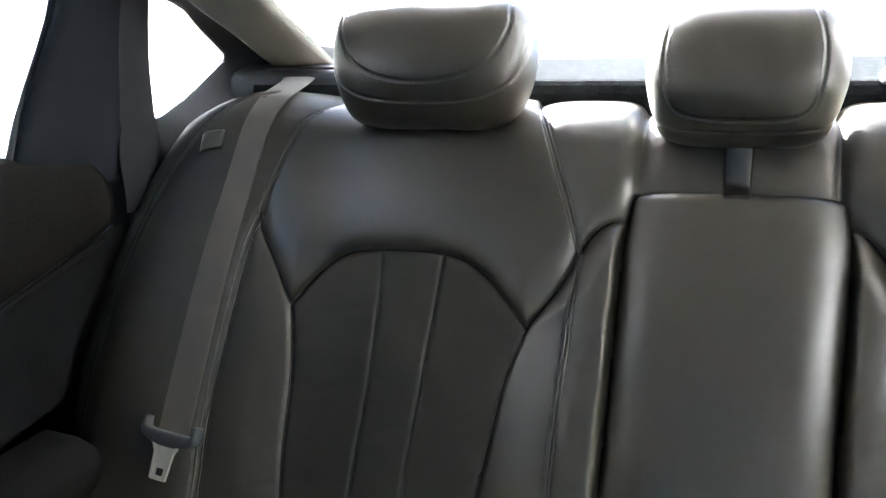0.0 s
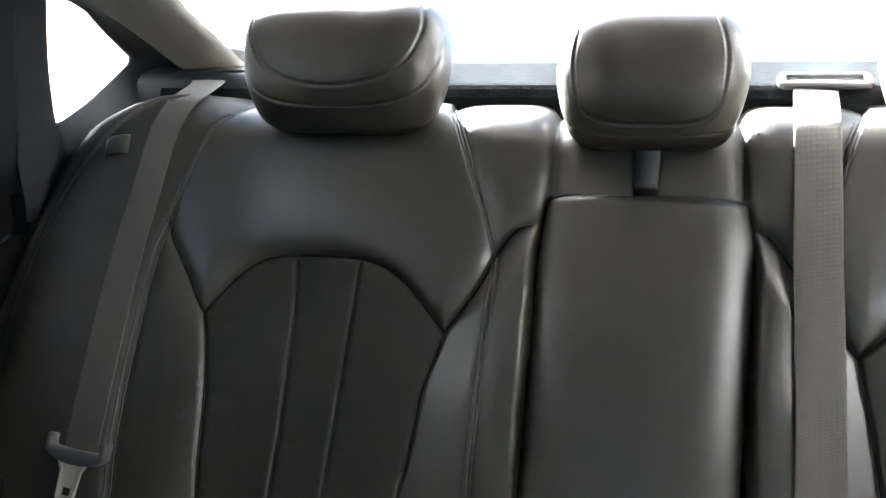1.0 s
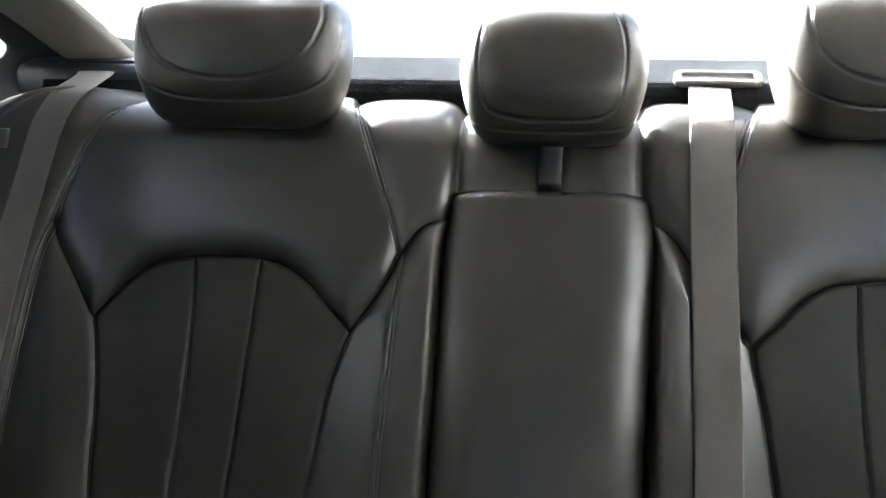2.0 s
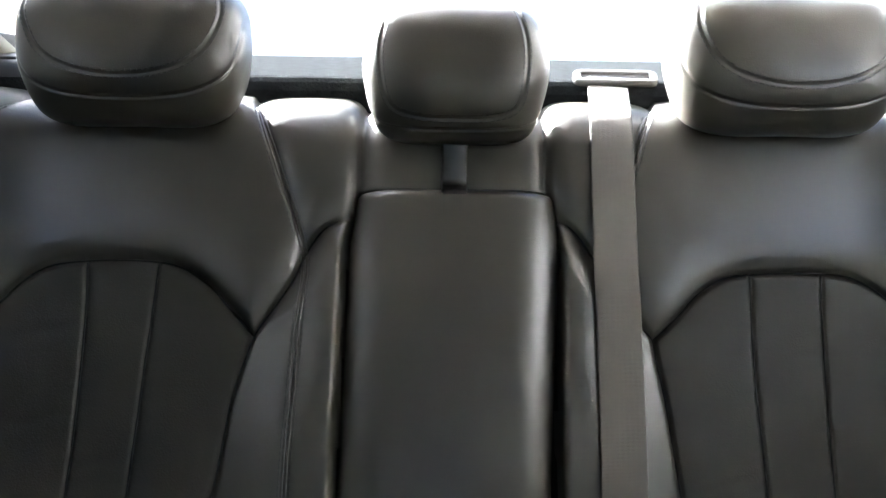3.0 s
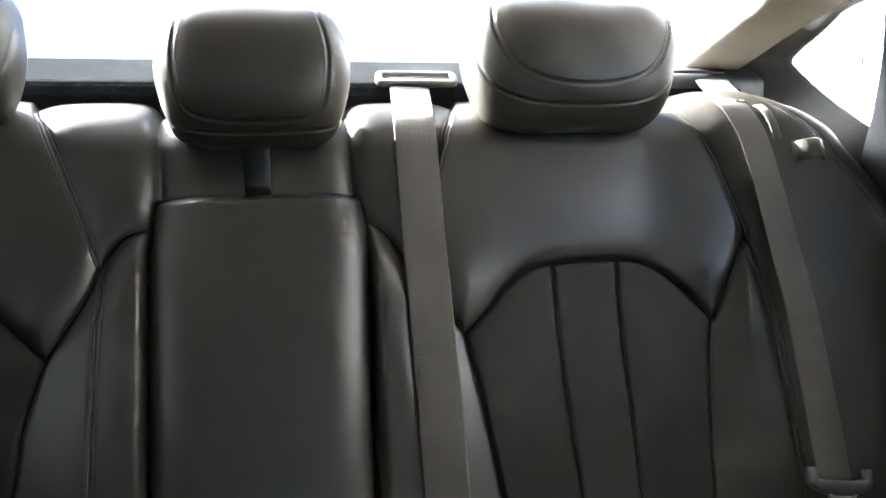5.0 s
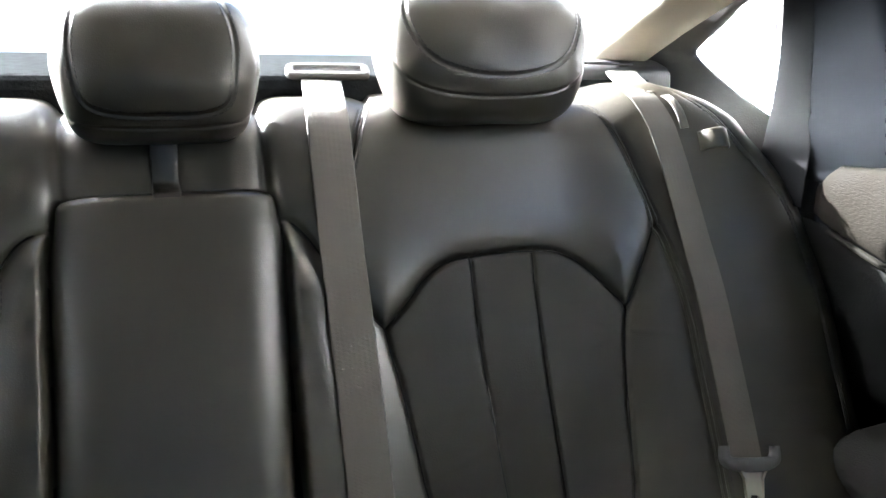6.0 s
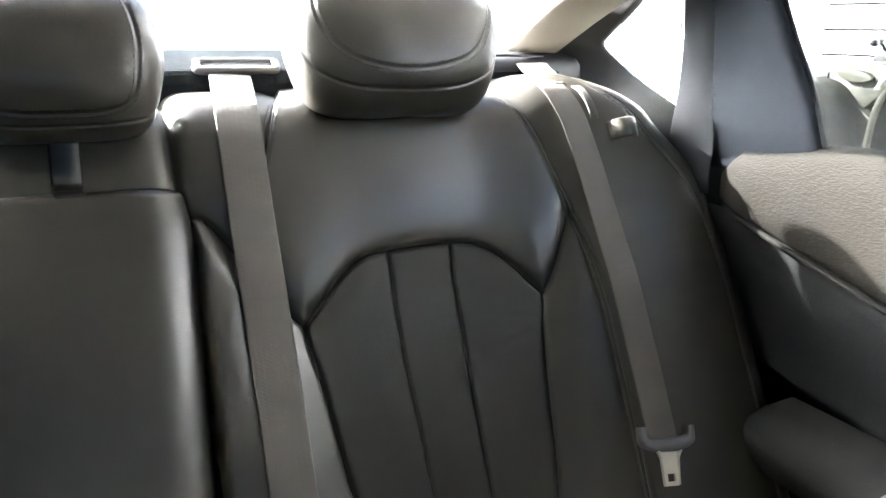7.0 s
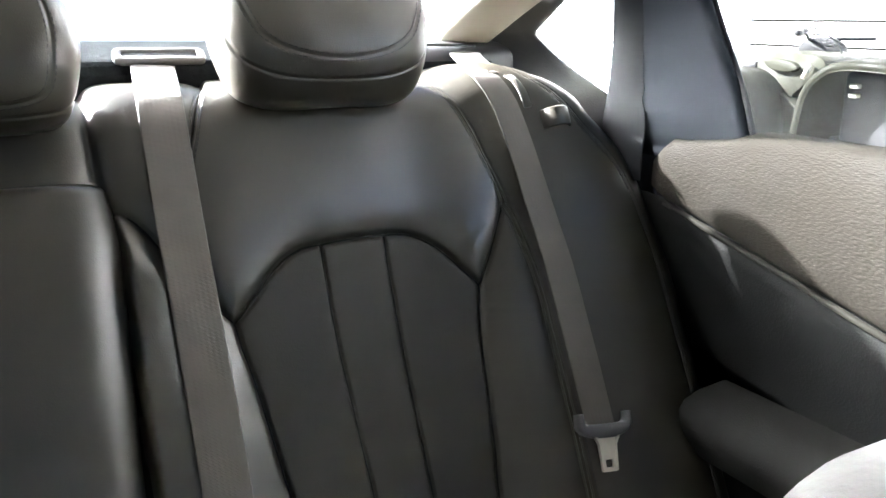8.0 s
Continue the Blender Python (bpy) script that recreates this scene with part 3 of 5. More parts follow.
# ---- headrests ----
def headrest(name, cx, half_w, z_lo, z_hi, seams, label, n_div=120, tilt=0.10, cy=0.905, depth=0.058, top_taper=0.10):
    thing = empty(name, (cx, cy, z_lo), label, "headrest", "rear headrests")
    zc, hz = (z_lo + z_hi) / 2, (z_hi - z_lo) / 2
    verts, faces, key = [], [], {}
    g = np.linspace(-1, 1, n_div + 1)
    g = np.sin(g * math.pi / 2 * 0.86) / math.sin(math.pi / 2 * 0.86)
    pts = []
    for axis in range(3):
        for s in (-1, 1):
            a, b = np.meshgrid(g, g)
            c = np.full(a.shape, float(s))
            co = [None] * 3
            co[axis], co[(axis + 1) % 3], co[(axis + 2) % 3] = c, a, b
            base = len(pts)
            pts += list(np.stack(co, -1).reshape(-1, 3))
            w = n_div + 1
            for i in range(n_div):
                for j in range(n_div):
                    q = (base + i * w + j, base + i * w + j + 1, base + (i + 1) * w + j + 1, base + (i + 1) * w + j)
                    faces.append(q if s > 0 else q[::-1])
    q = np.array(pts)
    powers = np.array([5.2, 2.9, 5.0])
    for _ in range(12):     # push the cube out onto the rounded block
        f = (np.abs(q) ** powers).sum(1)
        q = q / (f ** (1 / 4.0))[:, None]
    X, Yq, Zq = q.T
    wide = 1 - top_taper * sstep((Zq - 0.1) / 0.9) - 0.11 * sstep((0.15 - Zq) / 1.1)
    x, z = X * half_w * wide, zc + Zq * hz
    y = Yq * depth * (1 - 0.16 * sstep((-Zq) / 1.0)) + tilt * (z - zc)
    y = np.where(Yq < 0, y - 0.012 * (1 - X ** 2) * np.exp(-((Zq + 0.15) / 0.6) ** 2), y)
    nrm = np.stack([np.sign(X) * np.abs(X) ** 3.6 / half_w, np.sign(Yq) * np.abs(Yq) ** 1.8 / depth, np.sign(Zq) * np.abs(Zq) ** 3.2 / hz], -1)
    nrm /= np.linalg.norm(nrm, axis=1)[:, None] + 1e-9
    dig = np.zeros(len(x))
    for line, d0, w0 in seams:
        ln = smooth_line(line, 7)
        dig += d0 * np.exp(-(dist_to(ln, x, z) / w0) ** 2) * sstep((0.6 - Yq) / 0.5)
    puff = 0.0008 * np.sin(x * 60 + z * 31) * np.sin(z * 47)
    P3 = np.stack([x + cx, y + cy, z], -1) - nrm * (dig - puff)[:, None]
    # weld the six sheets of the block
    keys, first, inv = np.unique(np.round(q * 4000).astype(int), axis=0, return_index=True, return_inverse=True)
    inv = inv.reshape(-1)
    fa = inv[np.array(faces)]
    P3 = P3[first]
    fn = np.cross(P3[fa[:, 2]] - P3[fa[:, 0]], P3[fa[:, 3]] - P3[fa[:, 1]])
    vn = np.zeros(P3.shape)
    for k in range(4):
        np.add.at(vn, fa[:, k], fn)
    vn /= np.linalg.norm(vn, axis=1)[:, None] + 1e-15
    band = seams[1][0]
    bl = smooth_line(band, 7)
    low = z[first] < along(bl, x[first])
    for nm, pick in (("lower_band", True), ("face_panel", False)):
        sel = fa[(low[fa].sum(1) >= 2) == pick]
        used, back = np.unique(sel, return_inverse=True)
        adopt(thing, mesh_ob(nm, P3[used], back.reshape(sel.shape), LEATHER, normals=vn[used]))
    for sgn in (-1, 1):
        adopt(thing, part("post", tube_bm([(cx + sgn * half_w * 0.5, cy + 0.01, z_lo - 0.03), (cx + sgn * half_w * 0.5, cy + 0.01, z_lo + 0.02)], 0.006, 12), STEEL))
    # thread on both sides of the face seam
    fx, fz, fy = x[Yq < 0.2], z[Yq < 0.2], P3[inv][Yq < 0.2][:, 1]
    ln = smooth_line(seams[0][0], 10)
    seg = np.concatenate([[0], np.cumsum(np.hypot(*np.diff(ln, axis=0).T))])
    vs, fs = [], []
    for s in np.arange(0.004, seg[-1], 0.0060):
        for off in (-0.0038, 0.0038):
            quad = []
            for t in (s - 0.002, s + 0.002):
                a = np.array([np.interp(t, seg, ln[:, 0]), np.interp(t, seg, ln[:, 1])])
                b = np.array([np.interp(t + 0.001, seg, ln[:, 0]), np.interp(t + 0.001, seg, ln[:, 1])])
                n = np.array([-(b - a)[1], (b - a)[0]])
                n /= np.hypot(*n) + 1e-9
                for w in (-0.0005, 0.0005):
                    c = a + n * (off + w)
                    near = np.argmin((fx - c[0]) ** 2 + (fz - c[1]) ** 2)
                    quad += [(c[0] + cx, fy[near] + 0.0008, c[1]), (c[0] + cx, fy[near] - 0.0008, c[1])]
            k = len(vs)
            vs += quad
            fs += [(k + a, k + b, k + c, k + d) for a, b, c, d in ((1, 3, 7, 5), (0, 1, 5, 4), (2, 6, 7, 3), (0, 2, 3, 1), (4, 5, 7, 6))]
    o = mesh_ob("stitching", vs, fs, THREAD, smooth=False)
    o["kind"] = "stuff"
    adopt(thing, o)
    return thing


U_FACE = [(-0.098, 1.100), (-0.103, 1.076), (-0.096, 1.054), (-0.084, 1.036), (-0.062, 1.022), (-0.030, 1.0135), (0, 1.0115), (0.030, 1.0135), (0.062, 1.022), (0.084, 1.036), (0.096, 1.054), (0.103, 1.076), (0.098, 1.100)]
LOW_FACE = [(-0.123, 1.072), (-0.120, 1.042), (-0.111, 1.018), (-0.095, 1.003), (-0.060, 0.9915), (0, 0.9875), (0.060, 0.9915), (0.095, 1.003), (0.111, 1.018), (0.120, 1.042), (0.123, 1.072)]
for cx, half_w, label in ((-0.353, 0.1245, "padded black leather outer rear headrest with stitched face"), (0.364, 0.1285, "padded black leather outer rear headrest against the bright window")):
    wider = np.array([half_w / 0.1245, 1.0])
    headrest("headrest", cx, half_w, 0.951, 1.104, [(np.array(U_FACE) * wider, 0.0016, 0.0022), (np.array(LOW_FACE) * wider, 0.0015, 0.0016)], label, top_taper=0.03)
U_MID = [(-0.070, 1.088), (-0.079, 1.062), (-0.082, 1.025), (-0.071, 0.984), (-0.040, 0.972), (0, 0.970), (0.040, 0.972), (0.066, 0.984), (0.074, 1.025), (0.072, 1.058), (0.062, 1.088)]
LOW_MID = [(-0.106, 0.995), (-0.090, 0.966), (-0.050, 0.959), (0, 0.957), (0.050, 0.959), (0.090, 0.966), (0.106, 0.995)]
headrest("headrest", 0.0, 0.1040, 0.937, 1.089, [(U_MID, 0.0014, 0.0020), (LOW_MID, 0.0012, 0.0016)],
         "narrow black leather centre rear headrest above the armrest", top_taper=0.12)


# ---- seat belts ----
def belt_strip(centres, width, lift, head=(), low_width=None):
    """Webbing that lies on the seat: (x, u) down the backrest, after free points in space."""
    flat_line = smooth_line(centres, 6)
    ride = np.array([max(seat_height(x + o, u) for o in np.linspace(-width / 2, width / 2, 9)) for x, u in flat_line])
    for _ in range(6):
        ride = np.maximum(ride, np.convolve(np.pad(ride, 2, mode="edge"), np.ones(5) / 5, "valid"))
    line = np.array([seat_point(x, u, h + lift) for (x, u), h in zip(flat_line, ride)])
    if len(head):
        line = np.concatenate([smooth_line(list(head) + [line[0], line[1]], 5)[:-6], line])
    tang = np.gradient(line, axis=0)
    tang /= np.linalg.norm(tang, axis=1)[:, None]
    wid = np.array([1.0, 0, 0]) - tang[:, :1] * tang
    wid /= np.linalg.norm(wid, axis=1)[:, None]
    out = np.cross(wid, tang)
    out[out[:, 2] < 0] *= -1
    # longwise ribs of the weave, across eleven points
    s = np.linspace(-1, 1, 37)
    verts, faces = [], []
    top = width
    for p, w, n in zip(line, wid, out):
        width = top + ((low_width or top) - top) * float(sstep((0.93 - p[2]) / 0.25))
        for a in s:
            verts.append(p + w * a * width / 2 + n * (0.0006 - 0.0010 * abs(a) ** 6 + 0.00007 * math.cos(a * 9 * math.pi)))
        for a in s[::-1]:
            verts.append(p + w * a * width / 2 * 0.985 - n * 0.0012)
    m = 2 * len(s)
    for i in range(len(line) - 1):
        for k in range(m):
            a, b = i * m + k, i * m + (k + 1) % m
            faces.append((a, b, b + m, a + m))
    return verts, faces


def tongue(thing, x, u, lean, lift=0.016):
    """The latch plate: a moulded cover with a slot for the webbing, and a steel blade with its window."""
    base = on_seat(x, u, lift)
    up = (Vector(seat_point(x, u + 0.05)) - Vector(seat_point(x, u))).normalized()
    right = Vector((1, 0, 0))
    right = (right - up * right.dot(up)).normalized()
    m = Matrix((right, up, right.cross(up))).transposed().to_4x4()
    m = Matrix.Translation(base) @ m @ Matrix.Rotation(radians(lean), 4, "Z") @ Matrix.Scale(1.1, 4)
    # cover: outline in its own plane, with a slot
    outer = [(0, -0.0170), (0.013, -0.0165), (0.026, -0.0130), (0.034, -0.0070), (0.0352, 0.0), (0.0345, 0.0100)]
    inner = [(0, -0.0020), (0.011, -0.0020), (0.022, -0.0015), (0.0262, -0.0005), (0.0275, 0.0030), (0.0280, 0.0100)]
    mirror = lambda pts: [(-a, b) for a, b in pts[:0:-1]] + pts
    outer, inner = smooth_line(mirror(outer), 4), smooth_line(mirror(inner), 4)
    bm = bmesh.new()
    rows = []
    for p, q in zip(outer, inner):
        rows.append([bm.verts.new((p[0] + (q[0] - p[0]) * k, p[1] + (q[1] - p[1]) * k, z)) for k, z in ((0, -0.006), (0, 0.0025), (0.06, 0.0045), (0.20, 0.0060), (0.50, 0.0066), (0.80, 0.0060), (0.94, 0.0045), (1, 0.0025), (1, -0.006))])
    for r, q in zip(rows, rows[1:]):
        for k in range(9):
            bm.faces.new((r[k], r[(k + 1) % 9], q[(k + 1) % 9], q[k]))
    bm.faces.new(rows[0])
    bm.faces.new(rows[-1][::-1])
    bmesh.ops.recalc_face_normals(bm, faces=bm.faces)
    bmesh.ops.transform(bm, matrix=m, verts=bm.verts)
    adopt(thing, part("tongue_cover", bm, GREY_DARK, label="dark grey moulded plastic tongue cover"))
    # blade with a square window, built as four bars and two shoulders
    bars = [(-0.0078, -0.0450, 0.0050, 0.0150), (0.0078, -0.0450, 0.0050, 0.0150), (0, -0.0280, 0.0206, 0.0250), (0, -0.0512, 0.0206, 0.0046)]
    bm = bmesh.new()
    for bx, by, w, h in bars:
        t = bmesh.ops.create_cube(bm, size=1.0)["verts"]
        bmesh.ops.scale(bm, vec=(w, h, 0.0026), verts=t)
        bmesh.ops.translate(bm, vec=(bx, by, 0.001 + 0.0002 * abs(bx) * 100), verts=t)
    for sg in (-1, 1):
        t = bmesh.ops.create_cube(bm, size=1.0)["verts"]
        bmesh.ops.scale(bm, vec=(0.0022, 0.011, 0.0050), verts=t)
        bmesh.ops.rotate(bm, verts=t, cent=(0, 0, 0), matrix=Matrix.Rotation(radians(-24 * sg), 3, "Z"))
        bmesh.ops.translate(bm, vec=(sg * 0.0118, -0.0190, 0.002), verts=t)
        t = bmesh.ops.create_cube(bm, size=1.0)["verts"]
        bmesh.ops.scale(bm, vec=(0.0016, 0.030, 0.0042), verts=t)
        bmesh.ops.translate(bm, vec=(sg * 0.0103, -0.0375, 0.0018), verts=t)
    for vert in bm.verts:       # narrower towards the tip
        k = min(max((-0.015 - vert.co.y) / 0.038, 0), 1)
        vert.co.x *= 1.10 - 0.22 * k
        vert.co.y = -0.015 + (vert.co.y + 0.015) * 0.97
    bmesh.ops.transform(bm, matrix=m, verts=bm.verts)
    adopt(thing, part("blade", bm, STEEL, label="bright steel latch blade with a square window", smooth=False))


GREY_MID = mat("mid_grey_plastic", (0.07, 0.067, 0.065), 0.5)
GREY_DARK = mat("dark_grey_moulding", (0.075, 0.074, 0.072), 0.5, bump=("noise", 800, 0.0001))
belt_l = empty("seat_belt", (-0.60, 0.95, 0.98), "dark grey outer seat belt hanging down the backrest, unbuckled", "seat belt", "rear seat belts")
v, f = belt_strip([(-0.571, 0.992), (-0.577, 0.972), (-0.583, 0.953), (-0.587, 0.932), (-0.591, 0.900), (-0.595, 0.869), (-0.600, 0.837), (-0.607, 0.773), (-0.6115, 0.711), (-0.6155, 0.650), (-0.6175, 0.615), (-0.6185, 0.603)], 0.0475, 0.004, [(-0.592, 1.012, 1.010), (-0.584, 0.985, 1.003)], 0.0515)
adopt(belt_l, mesh_ob("webbing", v, f, WEBBING))
tongue(belt_l, -0.611, 0.613, -6)
belt_r = empty("seat_belt", (0.60, 0.95, 0.98), "dark grey outer seat belt with a folded edge", "seat belt", "rear seat belts")
v, f = belt_strip([(0.5795, 0.990), (0.586, 0.972), (0.594, 0.951), (0.598, 0.930), (0.601, 0.908), (0.604, 0.878), (0.607, 0.845), (0.610, 0.812), (0.615, 0.760), (0.617, 0.700), (0.6185, 0.640), (0.619, 0.590), (0.6195, 0.580)], 0.0480, 0.004, [(0.622, 1.012, 1.012), (0.611, 0.985, 1.004)], 0.050)
adopt(belt_r, mesh_ob("webbing", v, f, WEBBING))
tongue(belt_r, 0.614, 0.586, -8)
belt_c = empty("seat_belt", (0.18, 0.98, 1.0), "dark grey centre seat belt from the parcel shelf down the backrest", "seat belt", "rear seat belts")
v, f = belt_strip([(0.180, 0.972), (0.178, 0.950), (0.1775, 0.894), (0.177, 0.824), (0.1775, 0.740), (0.178, 0.680), (0.1775, 0.610), (0.176, 0.42)], 0.0490, 0.004, [(0.190, 0.990, 0.997)])
adopt(belt_c, mesh_ob("webbing", v, f, WEBBING))


def rounded_rect(w, h, r, n=6):
    pts = []
    for cx, cy, a0 in ((w - r, h - r, 0), (-w + r, h - r, 90), (-w + r, -h + r, 180), (w - r, -h + r, 270)):
        for k in range(n + 1):
            a = radians(a0 + 90 * k / n)
            pts.append((cx + r * math.cos(a), cy + r * math.sin(a)))
    return pts


def ring_bm(outer, inner, z0, z1, m, lip=0.002):
    """A frame with an opening: two outlines with as many points each, with softened edges."""
    bm = bmesh.new()
    rows = []
    for pts, z in ((outer, z0), (outer, z1 - lip), ([(a * 0.985, b * 0.94) for a, b in outer], z1), ([(a * 1.015, b * 1.10) for a, b in inner], z1), (inner, z1 - lip), (inner, z0)):
        rows.append([bm.verts.new((p[0], p[1], z)) for p in pts])
    n = len(outer)
    for r, q in zip(rows, rows[1:] + rows[:1]):
        for k in range(n):
            bm.faces.new((r[k], r[(k + 1) % n], q[(k + 1) % n], q[k]))
    bmesh.ops.transform(bm, matrix=m, verts=bm.verts)
    return bm


m = Matrix.Translation((0.202, 1.006, 1.006)) @ Matrix.Rotation(radians(28), 4, "X")
adopt(belt_c, part("bezel", ring_bm(rounded_rect(0.0525, 0.0130, 0.010), rounded_rect(0.043, 0.0072, 0.003), -0.004, 0.005, m), GREY_PLASTIC, label="grey plastic belt outlet bezel"))
bm = box_bm((0.088, 0.0165, 0.004))
bmesh.ops.transform(bm, matrix=m @ Matrix.Translation((0, 0, 0.0)), verts=bm.verts)
adopt(belt_c, part("outlet_flap", bm, GREY_MID))


def keeper(x, u, w, h, label, bulge=0.014):
    """A small loop of leather stitched to the backrest that holds the belt."""
    thing = empty("belt_keeper_loop", on_seat(x, u), label, "belt loop", "belt keeper loops")
    pts, nn = [], []
    for k in range(11):
        a = k / 10
        px = x - w / 2 + w * a
        pts.append(on_seat(px, u + 0.004 * (a - 0.5), 0.001 + bulge * math.sin(math.pi * a) ** 0.6))
        nn.append(Vector((0.7 * (a - 0.5) * 2, -0.8, 0.45)).normalized())
    v, f = ribbon(pts, [Vector((0, 0.447, 0.894)) * h / 2] * 11, nn, 0.0016)
    adopt(thing, mesh_ob("loop", v, f, LEATHER))


keeper(-0.631, 0.937, 0.026, 0.024, "small flat black leather belt keeper loop on the seat side", 0.005)
keeper(0.652, 0.932, 0.036, 0.026, "small black leather belt keeper loop standing open")
pts = smooth_line([on_seat(0.602, 0.982, 0.007), on_seat(0.606, 0.973, 0.011), on_seat(0.611, 0.960, 0.012), on_seat(0.617, 0.944, 0.006)], 5)
v, f = ribbon(pts, [(0.0045, -0.002, 0.001)] * len(pts), [(0.3, -0.8, 0.5)] * len(pts), 0.0012)
adopt(belt_r, mesh_ob("folded_edge", v, f, WEBBING))

# ---- parcel shelf ----
bm = poly_bm([(1.000, 0.930), (0.994, 0.960), (0.9945, 0.986), (0.998, 0.996), (1.004, 1.001), (1.014, 1.003), (1.10, 1.0045), (1.30, 1.0065), (1.57, 1.009), (1.57, 0.93)], "x", -0.66, 0.66)
tagged(part("parcel_shelf", bm, SHELF, smooth=False), "dark grey felt-covered parcel shelf behind the backrest", "parcel shelf", kind="structure")
for sgn in (-1, 1):
    cover = empty("belt_outlet_cover", (sgn * 0.60, 1.03, 1.0), "glossy black moulded belt outlet cover on the shelf corner", "belt cover", "belt outlet covers")
    bm = poly_bm([(0.996, 0.975), (1.000, 1.006), (1.010, 1.014), (1.040, 1.022), (1.12, 1.024), (1.14, 0.99)], "x", sgn * 0.475, sgn * 0.70, 0.006, 3)
    adopt(cover, part("shell", bm, PLASTIC))
    bm = tube_bm(smooth_line([(sgn * 0.47, 1.020, 1.0185), (sgn * 0.53, 1.012, 1.0190), (sgn * 0.60, 1.012, 1.0185), (sgn * 0.645, 1.020, 1.0165)], 6), 0.0022)
    adopt(cover, part("ridge", bm, PLASTIC, label="thin moulded ridge"))

# ---- side walls, pillars, doors ----
def wall_x(z):
    """The cabin's inner side: upright below the windows, leaning in above."""
    return 0.752 - 0.36 * max(z - 0.97, 0)


MID = 0.016     # the cabin's middle, off the armrest's


def shifted(bm):
    bmesh.ops.translate(bm, vec=(MID, 0, 0), verts=bm.verts)
    return bm


def side_bm(poly, sgn, thick, bevel=0.0, lift=0.0, cuts=0):
    """A panel on the leaning side wall: outline in (y, z), thickness outwards."""
    bm = bmesh.new()
    ins = [bm.verts.new((sgn * (wall_x(z) - lift), y, z)) for y, z in poly]
    outs = [bm.verts.new((sgn * (wall_x(z) - lift + thick), y, z)) for y, z in poly]
    bm.faces.new(ins)
    bm.faces.new(outs[::-1])
    for i in range(len(ins)):
        j = (i + 1) % len(ins)
        bm.faces.new((ins[i], ins[j], outs[j], outs[i]))
    bmesh.ops.recalc_face_normals(bm, faces=bm.faces)
    if bevel:
        bmesh.ops.bevel(bm, geom=bm.edges[:], offset=bevel, segments=3, profile=0.5, affect="EDGES")
    return bm


def rounded_panel(name, material, sgn, front, back, z0, z1, lift, crown=0.006, roll=(0.012, 0.012), n_z=28, n_y=22, sink=0.0):
    """A moulded upright on the side wall between two curving edges (lists of (y, z)), crowned in the middle, its edges rolled outwards."""
    f = smooth_line(front, 6)
    k = smooth_line(back, 6)
    verts, faces = [], []
    for z in np.linspace(z0, z1, n_z):
        yf, yb = across(f, z), across(k, z)
        for s in np.linspace(0, 1, n_y):
            s2 = 0.5 - 0.5 * math.cos(math.pi * s)
            y = yf + (yb - yf) * s2
            d, r = (y - yf, roll[0]) if s < 0.5 else (yb - y, roll[1])
            t = max(1 - d / r, 0)
            inn = lift - 0.035 * float(sstep((0.955 - z) / 0.06)) * sink + crown * math.sin(math.pi * s2) - r * (1 - math.sqrt(max(1 - t * t, 0)))
            verts.append((sgn * (wall_x(z) - inn) + MID, y, z))
    for i in range(n_z - 1):
        for j in range(n_y - 1):
            a = i * n_y + j
            q = (a, a + 1, a + n_y + 1, a + n_y)
            faces.append(q if sgn > 0 else q[::-1])
    bm = bmesh.new()
    vs = [bm.verts.new(v) for v in verts]
    for q in faces:
        bm.faces.new([vs[i] for i in q])
    bmesh.ops.recalc_face_normals(bm, faces=bm.faces)
    bmesh.ops.solidify(bm, geom=bm.faces[:], thickness=0.003)
    return part(name, bm, material)


